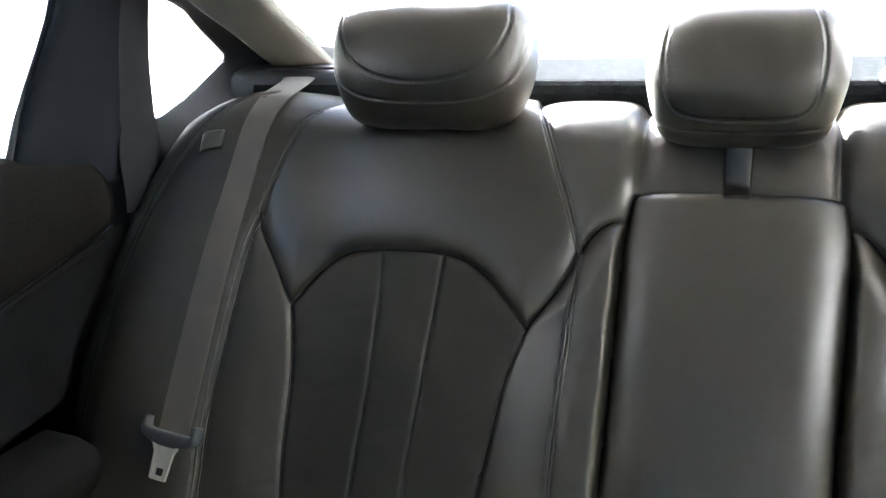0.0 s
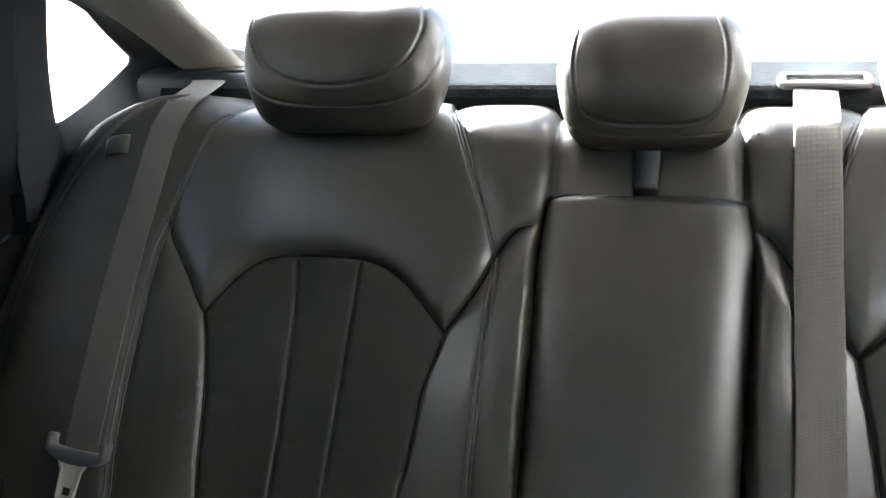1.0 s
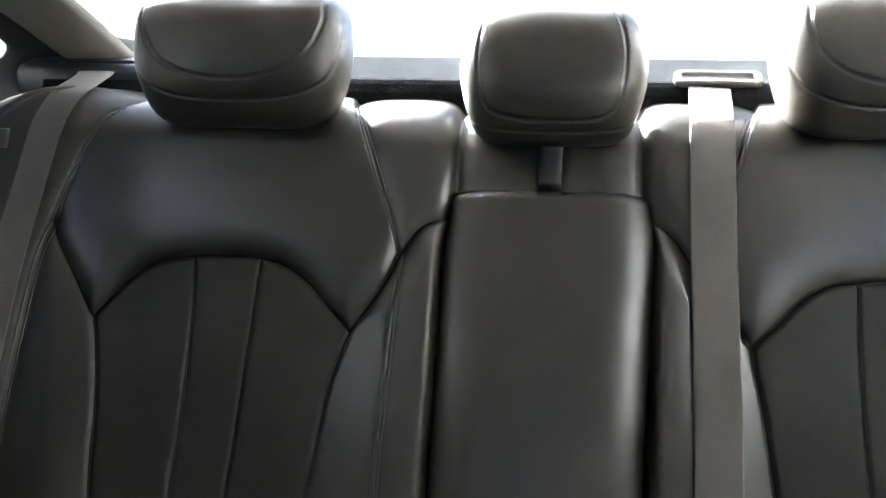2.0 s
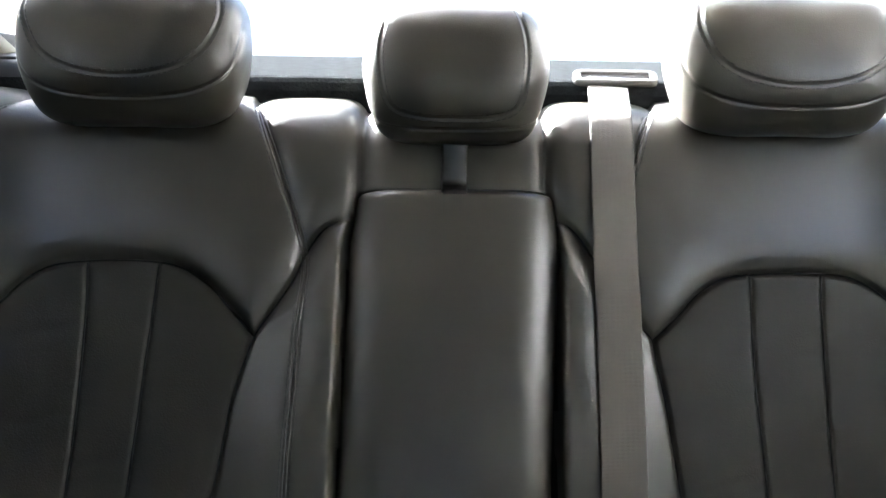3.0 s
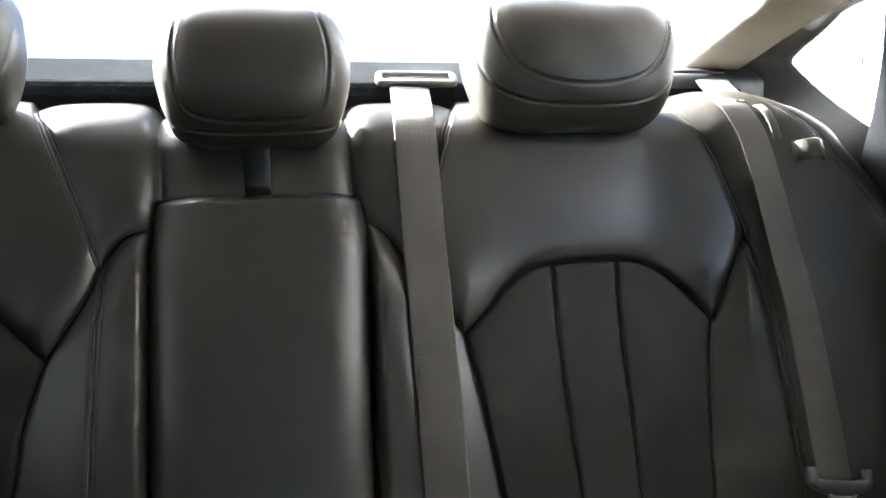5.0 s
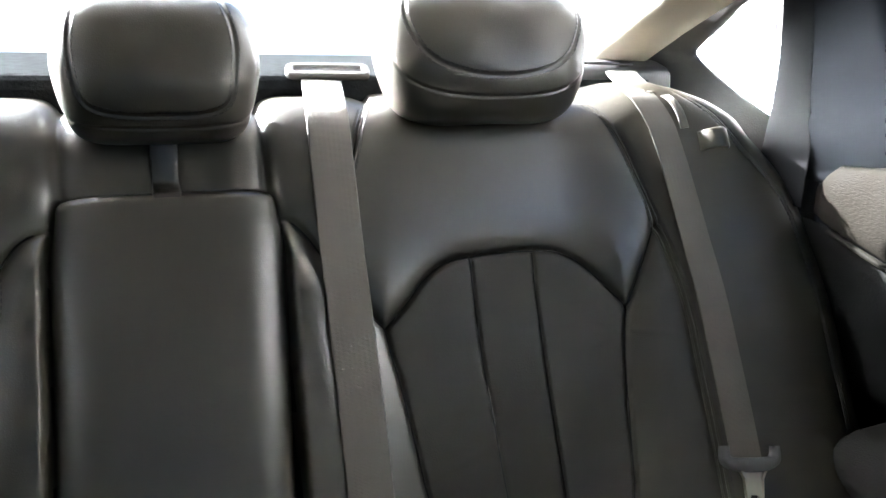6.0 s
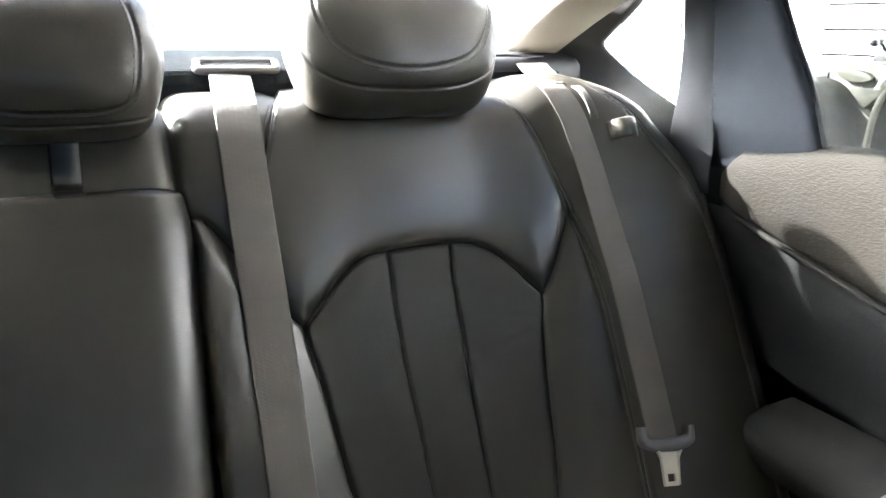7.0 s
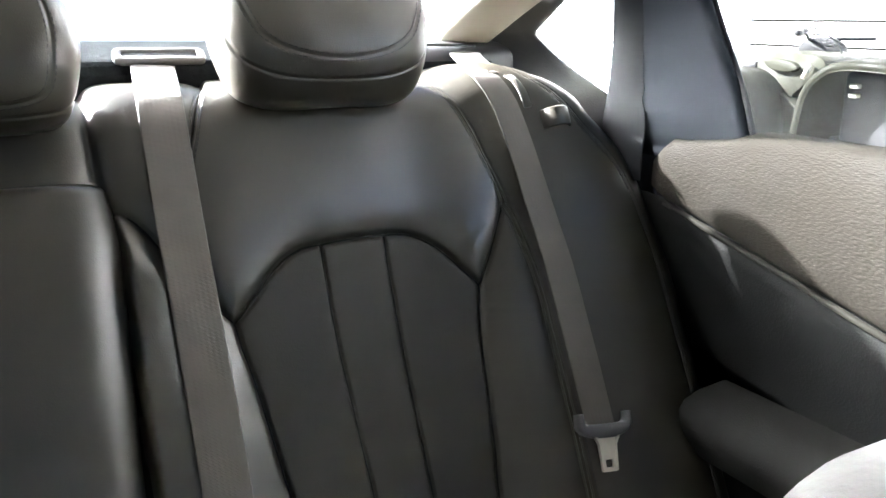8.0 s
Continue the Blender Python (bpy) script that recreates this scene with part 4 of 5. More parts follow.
def quarter_trim(sgn):
    """The black trim round the fixed rear quarter window, with a rounded opening through it."""
    hole = smooth_line([(0.852, 0.966), (0.838, 1.010), (0.822, 1.06), (0.808, 1.11), (0.808, 1.145), (0.820, 1.150), (0.870, 1.118), (0.940, 1.078), (0.998, 1.050), (1.019, 1.037), (1.012, 1.023),
                        (0.964, 0.993), (0.912, 0.970), (0.874, 0.957)], 4, closed=True)
    c = np.array([0.885, 1.05])
    outer = []
    for p in hole:
        d = p - c
        ang = math.atan2(d[1], d[0])
        dy, dz = math.cos(ang), math.sin(ang)
        far = 9.0
        for (y0, z0), (ny, nz) in (((0.795, 1.0), (-1, 0)), ((1.0, 0.84), (0, -1)), ((1.24, 1.0), (1, 0)), ((1.190, 1.035), (0.322, 0.947)), ((0.9, 1.34), (0, 1))):
            k = ((y0 - c[0]) * ny + (z0 - c[1]) * nz) / max(dy * ny + dz * nz, 1e-6) if dy * ny + dz * nz > 1e-6 else 9
            far = min(far, k)
        outer.append(c + np.array([dy, dz]) * far)
    bm = bmesh.new()
    n = len(hole)
    rows = []
    for t, lift in ((0.0, -0.010), (0.0, -0.003), (0.03, 0.0), (0.10, 0.003), (0.25, 0.010), (0.45, 0.018), (0.7, 0.016), (1.0, 0.010), (1.0, -0.03)):
        row = []
        for a, b in zip(hole, outer):
            p = a + (b - a) * t
            inward = 0.07 * sstep((p[0] - 1.0) / 0.2) - 0.03 * sstep((0.90 - p[0]) / 0.035) + 0.055 * sstep((0.965 + 0.36 * (p[0] - 0.87) - p[1]) / 0.05) * sstep((p[0] - 0.87) / 0.06)
            room = min(1.0, float(np.hypot(*(b - a))) / 0.12)
            row.append(bm.verts.new((sgn * (wall_x(p[1]) - lift * (room if lift > 0 else 1) - float(inward)), p[0], p[1])))
        rows.append(row)
    for r, q in zip(rows, rows[1:] + rows[:1]):
        for k in range(n):
            bm.faces.new((r[k], r[(k + 1) % n], q[(k + 1) % n], q[k]))
    trim = part("quarter_window_trim", shifted(bm), QUARTER)
    tagged(trim, "charcoal moulded trim round the rear quarter window", "window trim", kind="structure")
    pane = bmesh.new()
    big = [c + (p - c) * 1.04 for p in hole]
    a = [pane.verts.new((sgn * (wall_x(p[1]) + 0.008), p[0], p[1])) for p in big]
    b = [pane.verts.new((sgn * (wall_x(p[1]) + 0.012), p[0], p[1])) for p in big]
    pane.faces.new(a)
    pane.faces.new(b[::-1])
    for i in range(n):
        pane.faces.new((a[i], a[(i + 1) % n], b[(i + 1) % n], b[i]))
    g = part("quarter_window", shifted(pane), TINTED, smooth=False)
    g.visible_shadow = False
    tagged(g, "clear fixed rear quarter window glass", "window", kind="structure")


def rear_door(sgn, label):
    door = empty("rear_door", (sgn * 0.76, 0.40, 0.35), label, "car door", "rear doors")
    X = lambda v: sgn * v
    # upper pad: a soft roll below the glass, its lower edge falling towards the front
    ys = np.linspace(0.775, -0.05, 40)
    prof = [(0.020, 0.0), (0.008, 0.004), (-0.003, 0.022), (-0.010, 0.055), (-0.016, 0.13), (-0.0205, 0.27), (-0.0225, 0.45), (-0.0225, 0.62), (-0.0220, 0.74), (-0.0205, 0.83), (-0.0180, 0.91), (-0.0145, 0.97), (-0.0110, 1.0)]
    bm = bmesh.new()
    rows = []
    for y in ys:
        top = (0.936 if sgn > 0 else 0.948) - 0.020 * sstep((y - 0.58) / 0.16) - 0.036 * sstep((y - 0.735) / 0.042)
        low = 0.841 - 0.285 * max(0.760 - y, 0) * 0.85 if y < 0.76 else 0.845
        low = max(low, 0.62)
        end = float(1 - 0.9 * sstep((y - 0.735) / 0.04))
        row = []
        for dx, t in prof:
            z = top + (low - top) * t
            row.append(bm.verts.new((X(0.760 + (dx if dx > 0 else dx * end) - 0.002), y, z)))
        row.append(bm.verts.new((X(0.775), y, low - 0.003)))
        rows.append(row)
    for r, q in zip(rows, rows[1:]):
        for k in range(len(r) - 1):
            bm.faces.new((r[k], r[k + 1], q[k + 1], q[k]))
    bm.faces.new(rows[0])
    adopt(door, part("upper_pad", shifted(bm), DOORSKIN, label="grained dark vinyl door top pad"))
    # bright strip under the pad
    line = [(X(0.7425), y, max(0.841 - 0.285 * max(0.760 - y, 0) * 0.85, 0.62) - 0.004) for y in np.linspace(0.735, 0.0, 30)]
    adopt(door, part("trim_strip", shifted(tube_bm(line, 0.0038, 12)), SATIN, label="rounded dark satin lip below the pad"))
    # lower skin, set back, with a hollow
    bm = bmesh.new()
    rows = []
    for y in np.linspace(0.80, -0.05, 36):
        low = max(0.841 - 0.285 * max(0.760 - y, 0) * 0.85, 0.62)
        rows.append([bm.verts.new((X(0.752 + 0.038 * float(sstep(t / 0.34)) - 0.02 * float(sstep((t - 0.5) / 0.5))), y, low - 0.004 + (0.30 - low) * t)) for t in np.linspace(0, 1, 18)])
    for r, q in zip(rows, rows[1:]):
        for k in range(len(r) - 1):
            bm.faces.new((r[k], r[k + 1], q[k + 1], q[k]))
    bmesh.ops.solidify(bm, geom=bm.faces[:], thickness=0.004)
    adopt(door, part("lower_skin", shifted(bm), LOWSKIN))
    # armrest
    bm = poly_bm([(0.800, 0.612), (0.745, 0.608), (0.722, 0.600), (0.708, 0.584), (0.708, 0.560), (0.730, 0.525), (0.800, 0.50)], "y", 0.655, 0.02, 0.010, 3)
    if sgn < 0:
        bmesh.ops.scale(bm, vec=(-1, 1, 1), verts=bm.verts)
    adopt(door, part("door_armrest", shifted(bm), ARMPAD, label="padded dark door armrest"))
    # window frame: the upright at the back of the glass, with a seal
    frame_ob = rounded_panel("window_frame", FRAME, sgn, [(0.618, 0.88), (0.625, 0.925), (0.645, 1.00), (0.660, 1.06), (0.667, 1.11), (0.662, 1.20), (0.640, 1.36)],
                             [(0.822, 0.88), (0.802, 0.95), (0.778, 1.02), (0.760, 1.09), (0.742, 1.20), (0.70, 1.36)], 0.885, 1.345, 0.007, 0.004, (0.012, 0.001), sink=0.35)
    frame_ob["label"] = "dark moulded window frame upright"
    adopt(door, frame_ob)
    seal = smooth_line([(X(wall_x(z) + 0.010), y, z) for y, z in ((0.625, 0.930), (0.646, 1.00), (0.661, 1.06), (0.668, 1.11), (0.664, 1.20), (0.642, 1.34))], 6)
    adopt(door, part("glass_seal", shifted(tube_bm(seal, 0.004)), RUBBER))
    adopt(door, part("top_rail", side_bm([(-0.05, 1.335), (0.78, 1.335), (0.78, 1.375), (-0.05, 1.375)], sgn, 0.035, 0.004), PLASTIC))
    bm = bmesh.new()
    pane = [(-0.04, 0.90), (0.66, 0.90), (0.68, 1.015), (0.68, 1.10), (0.68, 1.34), (-0.04, 1.34)]
    a = [bm.verts.new((X(0.786 - 0.36 * (z - 0.90)), y, z)) for y, z in pane]
    b = [bm.verts.new((X(0.790 - 0.36 * (z - 0.90)), y, z)) for y, z in pane]
    bm.faces.new(a)
    bm.faces.new(b[::-1])
    for i in range(len(a)):
        bm.faces.new((a[i], a[(i + 1) % len(a)], b[(i + 1) % len(a)], b[i]))
    g = part("window_pane", shifted(bm), DUSTY, smooth=False)
    g.visible_shadow = False
    adopt(door, g)


def edge(points):
    line = smooth_line(points, 8)
    return lambda t: line[min(int(t * (len(line) - 1) + 0.5), len(line) - 1)]


EDGE_A = edge([(0.668, 1.075, 1.010), (0.665, 1.045, 1.020), (0.645, 0.915, 1.066), (0.632, 0.80, 1.106), (0.605, 0.64, 1.17), (0.575, 0.46, 1.26), (0.555, 0.36, 1.34)])
EDGE_B = edge([(0.592, 1.110, 1.016), (0.588, 1.080, 1.028), (0.565, 0.95, 1.070), (0.545, 0.83, 1.110), (0.515, 0.70, 1.18), (0.49, 0.58, 1.27), (0.48, 0.50, 1.36)])
for sgn, label in ((-1, "dark rear door with grained top pad and a satin lip"), (1, "dark rear door with a sunlit grained top pad and padded armrest")):
    quarter_trim(sgn)
    rear_door(sgn, label)
    # body pillar between door frame and quarter window
    trim = rounded_panel("pillar_trim", PILLAR, sgn, [(0.745, 0.68), (0.780, 0.80), (0.786, 0.87), (0.783, 0.92), (0.790, 0.965), (0.777, 1.02), (0.759, 1.09), (0.741, 1.20), (0.70, 1.36)],
                         [(0.80, 0.68), (0.880, 0.85), (0.876, 0.93), (0.866, 0.975), (0.840, 1.03), (0.816, 1.10), (0.806, 1.15), (0.78, 1.36)], 0.85, 1.345, 0.0068, 0.010, (0.001, 0.022))
    tagged(trim, "soft charcoal pillar trim beside the quarter window", "pillar trim", kind="structure")
    bm = side_bm([(0.785, 0.42), (0.92, 0.42), (0.92, 0.93), (0.85, 0.95), (0.82, 0.99), (0.80, 0.99), (0.785, 0.93)], sgn, 0.01, 0.0, -0.014)
    tagged(part("door_shut_panel", shifted(bm), TRIM), "dark body panel at the door's closing edge", "car body", kind="structure")
    # rubber door seal running down beside the seat
    ln = smooth_line([(sgn * 0.766, 0.872, 0.94), (sgn * 0.756, 0.842, 0.89), (sgn * 0.744, 0.790, 0.81), (sgn * 0.738, 0.735, 0.70), (sgn * 0.736, 0.690, 0.60), (sgn * 0.735, 0.66, 0.45)], 6)
    tagged(part("door_seal", shifted(tube_bm(ln, 0.010, 10)), RUBBER), "black rubber door seal beside the backrest", "door seal", kind="structure")
    # beige roof pillar running down to the shelf
    rows = []
    bm = bmesh.new()
    for t in np.linspace(0, 1, 14):
        a, c = EDGE_A(t), EDGE_B(t)
        a, c = Vector((sgn * a[0], a[1], a[2])), Vector((sgn * c[0], c[1], c[2]))
        puff = Vector((-sgn * 0.010, -0.006, -0.004))
        rows.append([bm.verts.new(p) for p in (a + Vector((sgn * 0.045, 0.065, 0.0)), a + Vector((sgn * 0.004, 0.004, 0)), a + puff * 0.4, a.lerp(c, 0.25) + puff, a.lerp(c, 0.5) + puff * 1.25, a.lerp(c, 0.78) + puff, c, c + Vector((sgn * 0.03, 0.02, 0.006)), c + Vector((sgn * 0.13, 0.03, 0.02)))])
    for r, q in zip(rows, rows[1:]):
        for k in range(len(r) - 1):
            bm.faces.new((r[k], r[k + 1], q[k + 1], q[k]))
    bmesh.ops.solidify(bm, geom=bm.faces[:], thickness=0.006)
    tagged(part("roof_pillar_trim", shifted(bm), BEIGE), "beige cloth roof pillar trim running down to the shelf", "pillar trim", kind="structure")
    # outer body side, closing the cabin
    for nm, lo, hi, z0, z1 in (("body_side", -1.7, 0.80, 0.18, 0.90), ("rear_quarter", 0.80, 1.75, 0.18, 0.92)):
        tagged(part(nm, box_bm((0.05, hi - lo, z1 - z0), (sgn * 0.865, (lo + hi) / 2, (z0 + z1) / 2), 0.01), DARKPAINT), "dark painted outer body side", "car body", kind="structure")
    bm = side_bm([(-0.06, 0.86), (0.06, 0.86), (0.04, 1.36), (-0.06, 1.36)], sgn, 0.05, 0.006, 0.01)
    tagged(part("middle_pillar", bm, BEIGE), "beige middle pillar between the doors", "pillar trim", kind="structure")
    bm = side_bm([(-1.30, 0.86), (-1.20, 0.86), (-0.72, 1.36), (-0.80, 1.36)], sgn, 0.05, 0.006, 0.01)
    tagged(part("front_pillar", bm, BEIGE), "beige front roof pillar", "pillar trim", kind="structure")
    # carried up over the window opening to block light from the front sides
    bm = side_bm([(-1.30, 0.40), (-0.05, 0.40), (-0.05, 1.36), (-0.78, 1.36), (-1.30, 0.92)], sgn, 0.04, 0.006, 0.0)
    tagged(part("front_side_blocker", bm, TRIM), "unseen dark panel closing the front door and its window opening", "car door", kind="structure")
    bm = side_bm([(-0.80, 1.345), (0.83, 1.345), (0.83, 1.43), (-0.80, 1.43)], sgn, 0.06, 0.01, 0.012)
    tagged(part("roof_rail", bm, HEADLINER), "beige roof rail above the doors", "headliner", kind="structure")

tagged(part("ceiling", box_bm((1.26, 1.74, 0.03), (0, 0.03, 1.430), 0.008), HEADLINER), "beige cloth headliner", "headliner", kind="structure")
tagged(part("floor", box_bm((1.64, 3.4, 0.05), (0, 0.05, 0.205)), TRIM), "dark carpeted car floor", "floor", kind="structure")
tagged(part("dashboard", box_bm((1.50, 0.45, 0.45), (0, -1.12, 0.70), 0.06, 4), TRIM), "dark dashboard across the front of the cabin", "dashboard", kind="structure")
bm = bmesh.new()
bm.faces.new([bm.verts.new(p) for p in ((-0.74, -1.34, 0.86), (0.74, -1.34, 0.86), (0.60, -0.82, 1.44), (-0.60, -0.82, 1.44))])
bmesh.ops.solidify(bm, geom=bm.faces[:], thickness=0.004)
ws = part("windscreen", bm, DARKENED, smooth=False)
tagged(ws, "unseen raked windscreen glass, darkened to hold back light from the front", "window", kind="structure")
tagged(part("boot_wall", box_bm((1.62, 0.04, 0.72), (0, 1.62, 0.60)), DARKPAINT), "dark body panel behind the boot", "car body", kind="structure")
bm = bmesh.new()
q = [bm.verts.new(p) for p in ((-0.66, 1.562, 1.006), (0.66, 1.562, 1.006), (0.54, 0.90, 1.420), (-0.54, 0.90, 1.420))]
bm.faces.new(q)
bmesh.ops.solidify(bm, geom=bm.faces[:], thickness=0.004)
rg = part("rear_window", bm, GLASS, smooth=False)
rg.visible_shadow = False
tagged(rg, "sloping clear rear window glass", "window", kind="structure")
tagged(part("seat_cushion", box_bm((1.42, 0.50, 0.20), (0, 0.45, 0.36), 0.05, 4), LEATHER), "black leather rear seat cushion", "car seat")

# ---- front seats ----
def front_seat(cx, dy, dz, material, label):
    thing = empty("front_seat", (cx, 0.05 + dy, 0.25), label, "car seat", "front seats")
    long_way = lambda e: abs((e.verts[0].co - e.verts[1].co).normalized().y)
    bm = box_bm((0.48, 0.12, 0.66), (0, 0, 0), 0.0)
    bmesh.ops.bevel(bm, geom=[e for e in bm.edges if long_way(e) > 0.9], offset=0.07, segments=10, profile=0.5, affect="EDGES")
    bmesh.ops.bevel(bm, geom=[e for e in bm.edges if long_way(e) < 0.1 and len(e.link_faces) == 2 and e.calc_face_angle() > 1.0], offset=0.03, segments=5, profile=0.5, affect="EDGES")
    bmesh.ops.transform(bm, matrix=pose(cx, 0.055 + dy, 0.585 + dz, -8, 0, 0), verts=bm.verts)
    adopt(thing, part("backrest", bm, material))
    bm = box_bm((0.43, 0.012, 0.52), (0, 0.0635, -0.035), 0.005)
    bmesh.ops.transform(bm, matrix=pose(cx, 0.055 + dy, 0.585 + dz, -8, 0, 0), verts=bm.verts)
    adopt(thing, part("back_panel", bm, PIPING_AND_SHADE, label="dark seat back panel"))
    adopt(thing, part("seat", box_bm((0.50, 0.50, 0.18), (cx, -0.22 + dy, 0.36), 0.05, 4), material))
    adopt(thing, part("headrest", box_bm((0.25, 0.10, 0.19), (cx, 0.10 + dy, 1.09 + dz), 0.035, 5), material))


front_seat(0.452, 0.0, -0.010, COVER, "front seat backrest under a smooth pale cover")
front_seat(-0.45, -0.03, 0.02, SEATBACK, "black cloth front seat beside the camera")

# ---- outside ----
bm = bmesh.new()
bmesh.ops.create_grid(bm, x_segments=8, y_segments=8, size=300)
tagged(part("ground", bm, CONCRETE), "worn pale concrete yard", "ground", kind="structure")


def shutter(x, y0, y1, z1, pitch):
    thing = empty("roller_shutter", (x, (y0 + y1) / 2, 0), "white slatted roller shutter with dark joints", "shutter")
    n = int(z1 / pitch)
    first = None
    for i in range(n):
        if first is None:
            bm = poly_bm([(0, 0), (-0.012, 0.01), (-0.016, pitch / 2), (-0.012, pitch - 0.024), (0, pitch - 0.014)], "y", y0, y1)
            # profile is in (x, z)
            first = part("slat", bm, SHUTTER, smooth=False)
            o = first
        else:
            o = new("slat", first.data)
        o.location = (x, 0, i * pitch)
        adopt(thing, o)
    back = part("backing", box_bm((0.02, y1 - y0, z1), (x + 0.03, (y0 + y1) / 2, z1 / 2)), DARKGAP)
    adopt(thing, back)
    for y in (y0 - 0.04, y1 + 0.04):
        adopt(thing, part("guide_rail", box_bm((0.07, 0.08, z1), (x, y, z1 / 2), 0.004), SHUTTER))


shutter(4.6, -1.0, 3.95, 2.6, 0.155)
wall = empty("building", (4.9, 4, 0), "white plastered building behind the yard", "building", kind="structure")
# the unseen upper part is added height that bounces sunlight into the cabin
for (sx, sy, sz), at in (((0.25, 6.0, 6.0), (4.82, 7.05, 3.0)), ((0.25, 4.95, 3.22), (4.82, 1.47, 4.39)), ((0.25, 4.0, 6.0), (4.82, -3.05, 3.0))):
    adopt(wall, part("wall", box_bm((sx, sy, sz), at, 0.01), PLASTER))
for y in (5.0, 6.4):
    adopt(wall, part("window", box_bm((0.06, 0.7, 1.2), (4.69, y, 1.5), 0.006), GREY_PLASTIC))
    adopt(wall, part("window_frame", ring_bm(rounded_rect(0.42, 0.68, 0.02), rounded_rect(0.34, 0.60, 0.02), 0, 0.05, Matrix.Translation((4.69, y, 1.5)) @ Matrix.Rotation(radians(-90), 4, "Y") @ Matrix.Rotation(radians(90), 4, "Z")), SHUTTER))


# added wall; its grey and height set the light from the left windows
yard = empty("left_light_wall", (-3.3, 1.5, 0), "made-up grey plastered wall on the left that sets the side light", "wall", kind="structure")
adopt(yard, part("wall", box_bm((0.25, 9.0, 5.4), (-3.3, -0.7, 2.7), 0.01), GREYWALL))
adopt(yard, part("coping", box_bm((0.32, 9.1, 0.07), (-3.3, -0.7, 5.435), 0.01), SHUTTER))


def quad_bike():
    """An all-terrain quad bike, side on."""
    b = empty("quad_bike", (3.2, 2.4, 0), "drab grey all-terrain quad bike parked beside the car", "quad bike")
    x = 3.2
    for y in (1.65, 2.70):
        for side in (-0.42, 0.42):
            w = 0.24
            bm = bmesh.new()
            prof = [(0.14, -w / 2), (0.25, -w / 2), (0.30, -w / 2 + 0.03), (0.315, 0), (0.30, w / 2 - 0.03), (0.25, w / 2), (0.14, w / 2)]
            n = 40
            rings = []
            for k in range(n):
                a = math.tau * k / n
                rings.append([bm.verts.new((x + side + t, y + (r + (0.012 if (k % 2 and r > 0.28) else 0)) * math.cos(a), 0.325 + (r + (0.012 if (k % 2 and r > 0.28) else 0)) * math.sin(a))) for r, t in prof])
            for k in range(n):
                r, q = rings[k], rings[(k + 1) % n]
                for i in range(len(prof) - 1):
                    bm.faces.new((r[i], r[i + 1], q[i + 1], q[i]))
            wheel = part("wheel", bm, RUBBER, label="knobbly black tyre on a steel rim")
            adopt(b, wheel)
            bm = bmesh.new()
            bmesh.ops.create_cone(bm, segments=28, radius1=0.15, radius2=0.13, depth=0.18, cap_ends=True)
            bmesh.ops.transform(bm, matrix=Matrix.Translation((x + side, y, 0.325)) @ Matrix.Rotation(radians(90), 4, "Y"), verts=bm.verts)
            rim_ob = part("rim", bm, GREY_PLASTIC)
            rim_ob.parent = wheel
            rim_ob.matrix_parent_inverse = Matrix.Translation(b.location).inverted()
    # fenders: a sheet over each wheel with a broad turned-down lip
    for back in (False, True):
        line = smooth_line([(2.125, 0.60), (2.114, 0.70), (2.102, 0.781), (2.075, 0.844), (2.035, 0.885), (1.982, 0.917), (1.92, 0.930), (1.852, 0.932), (1.70, 0.925), (1.50, 0.915), (1.36, 0.88), (1.27, 0.78), (1.24, 0.66)], 5)
        if back:
            line = line * np.array([-1, 1]) + np.array([4.42, -0.06])
        n = np.gradient(line, axis=0)
        n = np.stack([-n[:, 1], n[:, 0]], -1) / np.linalg.norm(n, axis=1)[:, None]
        n = n if back else -n
        n = n * np.sign((n * (np.array([1.68 if not back else 2.74, 0.4]) - line)).sum(1))[:, None]
        bm = bmesh.new()
        rows = []
        for p, m in zip(line, n):
            rows.append([bm.verts.new((x + a, p[0] + m[0] * d, p[1] + m[1] * d)) for a, d in ((-0.440, 0.034), (-0.448, 0.028), (-0.450, 0.010), (-0.440, 0.002), (-0.40, -0.004), (0.40, -0.004), (0.440, 0.002), (0.450, 0.010), (0.448, 0.040))])
        for r, q in zip(rows, rows[1:]):
            for k in range(8):
                bm.faces.new((r[k], r[k + 1], q[k + 1], q[k]))
        bmesh.ops.solidify(bm, geom=bm.faces[:], thickness=0.008)
        adopt(b, part("fender", bm, CAMO, label="drab fender with a turned-down lip"))
    tank = smooth_line([(2.495, 0.897), (2.455, 0.925), (2.416, 0.943), (2.35, 0.948), (2.28, 0.942), (2.193, 0.931), (2.16, 0.90), (2.18, 0.86), (2.24, 0.82), (2.321, 0.754), (2.40, 0.73), (2.532, 0.728), (2.600, 0.755), (2.575, 0.79), (2.530, 0.815), (2.499, 0.849)], 4, closed=True)
    adopt(b, part("bodywork", poly_bm([tuple(p) for p in tank], "x", x - 0.22, x + 0.22, 0.006, 2), CAMO, label="drab moulded bodywork"))
    knee = smooth_line([(2.44, 0.905), (2.38, 0.915), (2.30, 0.905), (2.27, 0.88), (2.32, 0.865), (2.40, 0.872)], 4, closed=True)
    adopt(b, part("knee_panel", poly_bm([tuple(p) for p in knee], "x", x - 0.245, x + 0.245, 0.006, 2), CAMO))
    side = smooth_line([(2.62, 0.74), (2.50, 0.80), (2.40, 0.80), (2.30, 0.76), (2.22, 0.70), (2.17, 0.58), (2.30, 0.50), (2.55, 0.50), (2.72, 0.60)], 4, closed=True)
    adopt(b, part("side_panel", poly_bm([tuple(p) for p in side], "x", x - 0.25, x + 0.25, 0.006, 2), CAMO))
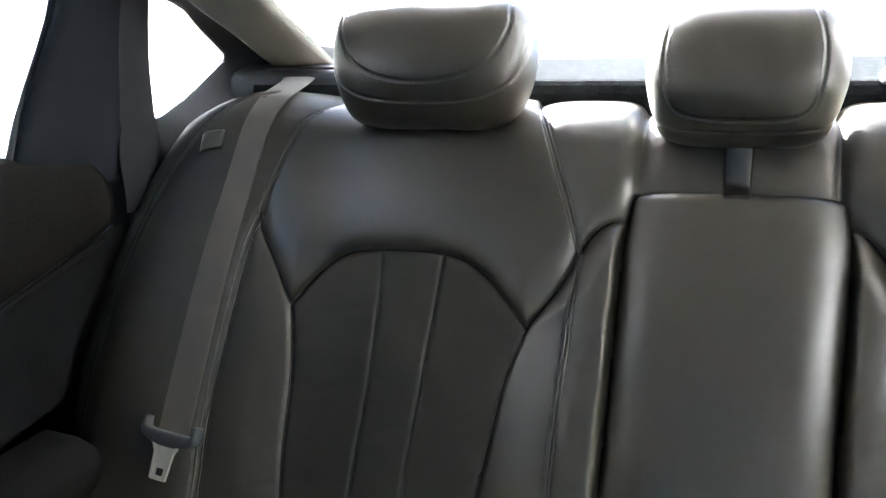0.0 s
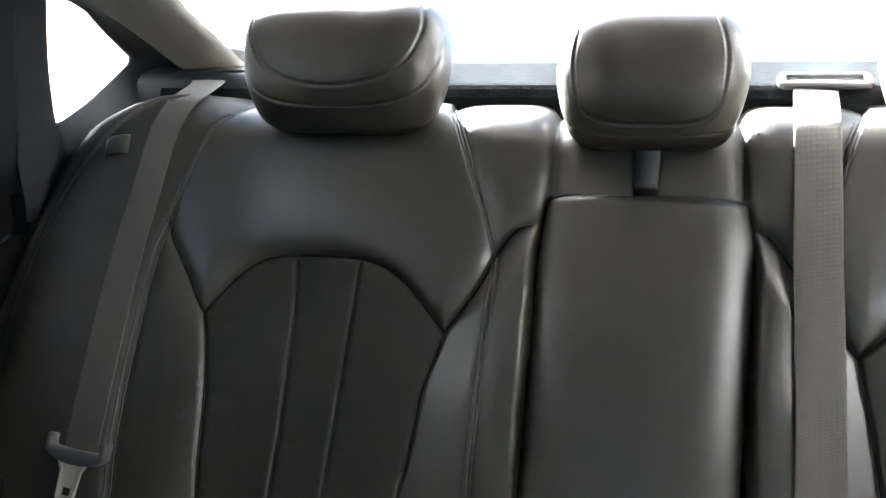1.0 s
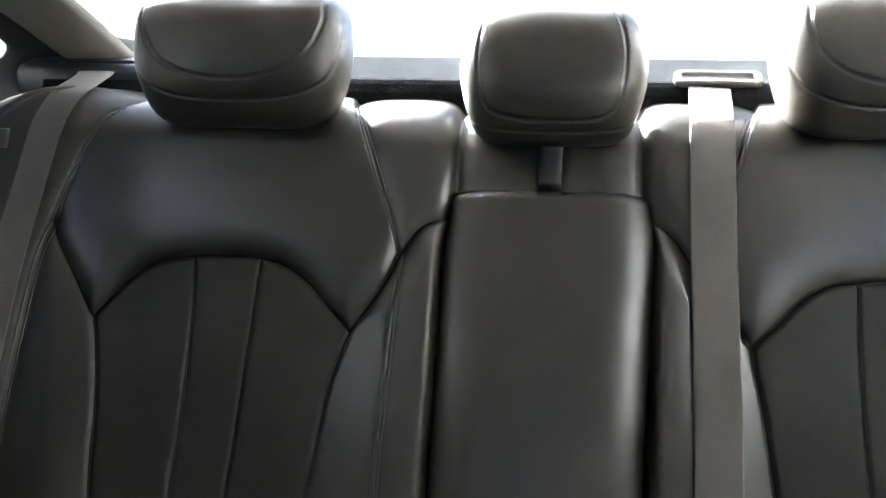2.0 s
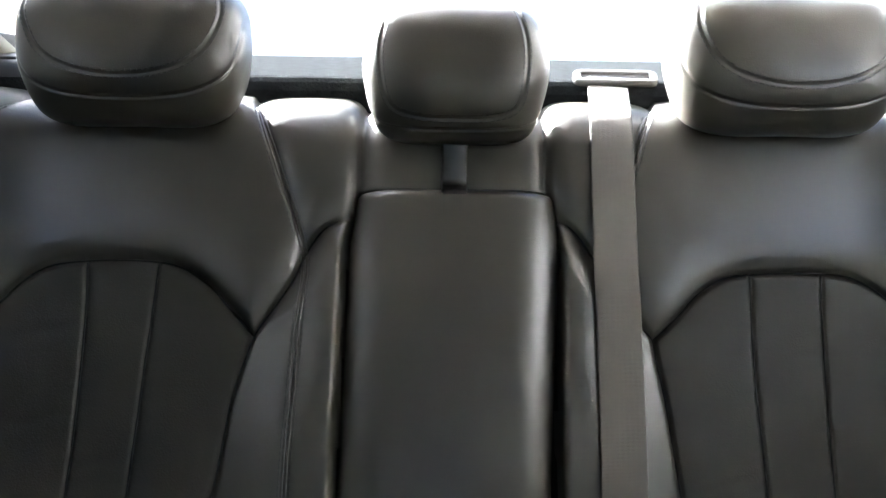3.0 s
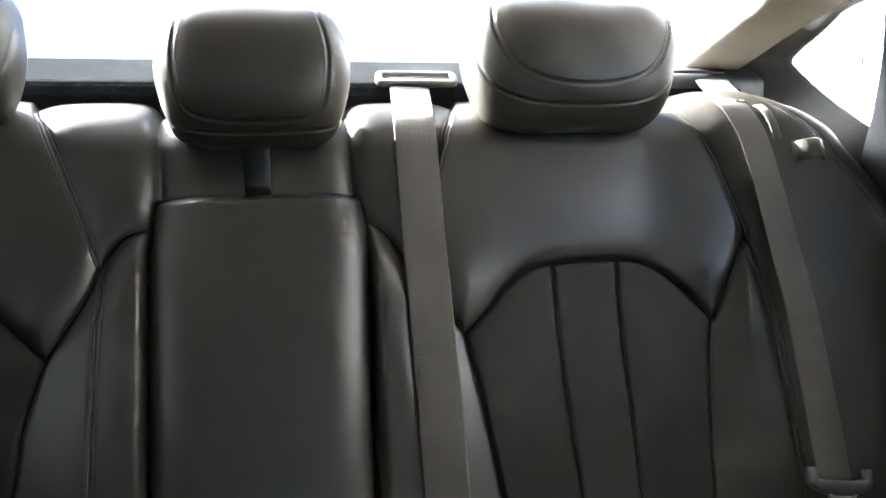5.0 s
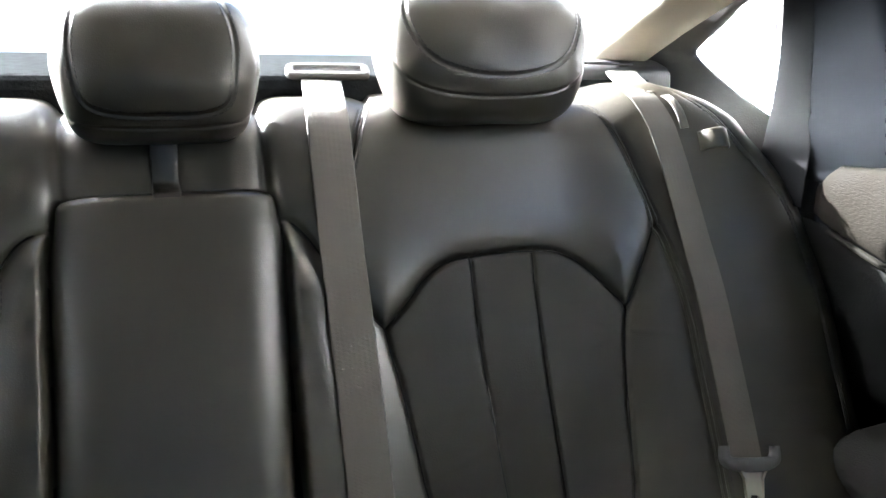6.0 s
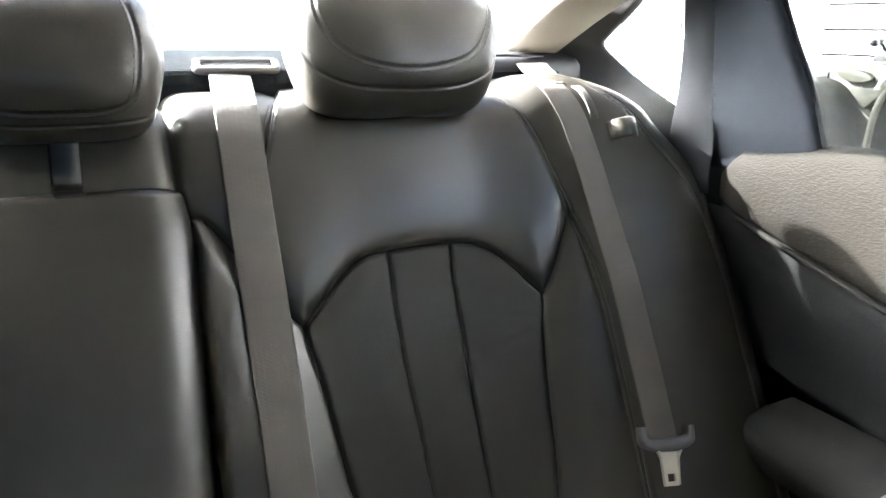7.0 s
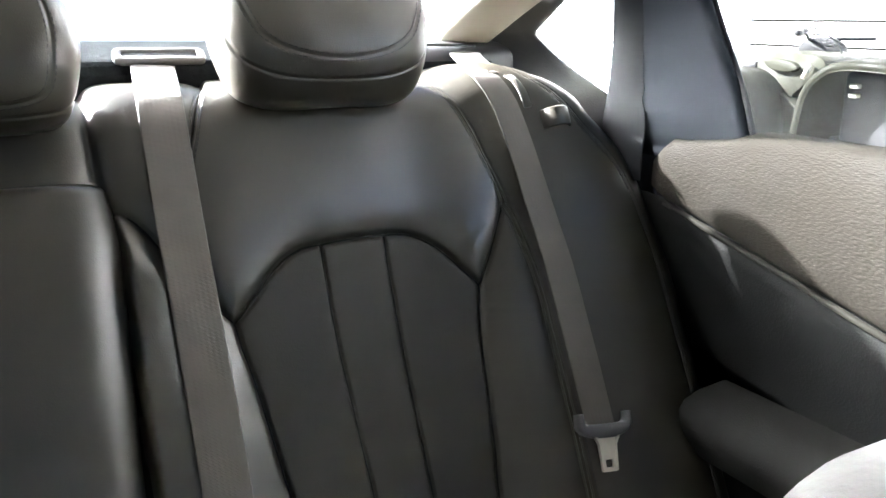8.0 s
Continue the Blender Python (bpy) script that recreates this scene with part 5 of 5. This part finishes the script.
    adopt(b, part("side_strut", tube_bm([(x - 0.24, 2.215, 0.90), (x - 0.25, 2.235, 0.845)], 0.010), STEEL))
    hose = smooth_line([(x - 0.275, 2.523, 0.732), (x - 0.275, 2.468, 0.735), (x - 0.275, 2.417, 0.713), (x - 0.275, 2.377, 0.679), (x - 0.275, 2.347, 0.635)], 5)
    adopt(b, part("hose", tube_bm(hose, 0.013), RUBBER))
    # dark block filling the front wheel arch, standing for the shade inside
    adopt(b, part("arch_shade_block", box_bm((0.60, 0.62, 0.42), (x + 0.02, 1.72, 0.68), 0.03), SADDLE))
    for z in (0.80, 0.835):
        adopt(b, part("damper_bracket", box_bm((0.03, 0.035, 0.016), (x - 0.31, 1.955, z), 0.005), STEEL))
    saddle = smooth_line([(2.494, 0.889), (2.511, 0.899), (2.560, 0.882), (2.597, 0.870), (2.666, 0.864), (2.76, 0.872), (2.88, 0.90), (2.98, 0.92), (2.98, 0.85), (2.80, 0.79), (2.66, 0.795), (2.587, 0.802), (2.535, 0.830), (2.500, 0.860)], 4, closed=True)
    adopt(b, part("saddle", poly_bm([tuple(p) for p in saddle], "x", x - 0.225, x + 0.225, 0.006, 2), SADDLE, label="dark padded saddle"))
    under = [(2.00, 0.30), (2.60, 0.30), (2.60, 0.62), (2.00, 0.62)]
    adopt(b, part("engine", poly_bm(under, "x", x - 0.2, x + 0.2, 0.04, 3), DARKPAINT))
    adopt(b, part("footboard", box_bm((0.9, 0.42, 0.05), (x, 2.18, 0.33), 0.015), PLASTIC))
    pod = smooth_line([(2.463, 0.953), (2.448, 0.975), (2.429, 0.990), (2.39, 1.001), (2.342, 0.982), (2.320, 0.955), (2.311, 0.930), (2.441, 0.930)], 4, closed=True)
    adopt(b, part("instrument_pod", poly_bm([tuple(p) for p in pod], "x", x - 0.02, x + 0.14, 0.015, 3), SADDLE, label="dark domed instrument pod"))
    bars = smooth_line([(x - 0.28, 2.255, 1.022), (x - 0.14, 2.33, 1.018), (x, 2.40, 0.990), (x + 0.16, 2.38, 0.995), (x + 0.30, 2.31, 0.998)], 6)
    adopt(b, part("handlebar", tube_bm(bars, 0.008), SADDLE))
    adopt(b, part("grip", tube_bm([(x - 0.30, 2.245, 1.022), (x - 0.22, 2.29, 1.021)], 0.014), SADDLE))
    adopt(b, part("lever", tube_bm([(x - 0.25, 2.23, 1.036), (x - 0.16, 2.28, 1.034), (x - 0.10, 2.32, 1.020)], 0.005), STEEL))
    adopt(b, part("brake_reservoir", box_bm((0.05, 0.035, 0.022), (x - 0.14, 2.315, 1.036), 0.006), SADDLE))
    cable = smooth_line([(x - 0.08, 2.36, 1.015), (x - 0.02, 2.31, 1.010), (x, 2.27, 0.975), (x, 2.25, 0.935)], 6)
    adopt(b, part("cable", tube_bm(cable, 0.004), SADDLE))
    for s in (-0.3, 0, 0.3):
        adopt(b, part("rack_bar", tube_bm([(x + s, 1.45, 0.93), (x + s, 1.75, 0.945)], 0.010), STEEL))
    adopt(b, part("rack_bar", tube_bm([(x - 0.36, 1.75, 0.945), (x + 0.36, 1.75, 0.945)], 0.010), STEEL))
    adopt(b, part("rack_bar", tube_bm([(x - 0.36, 1.45, 0.93), (x + 0.36, 1.45, 0.93)], 0.010), STEEL))


quad_bike()
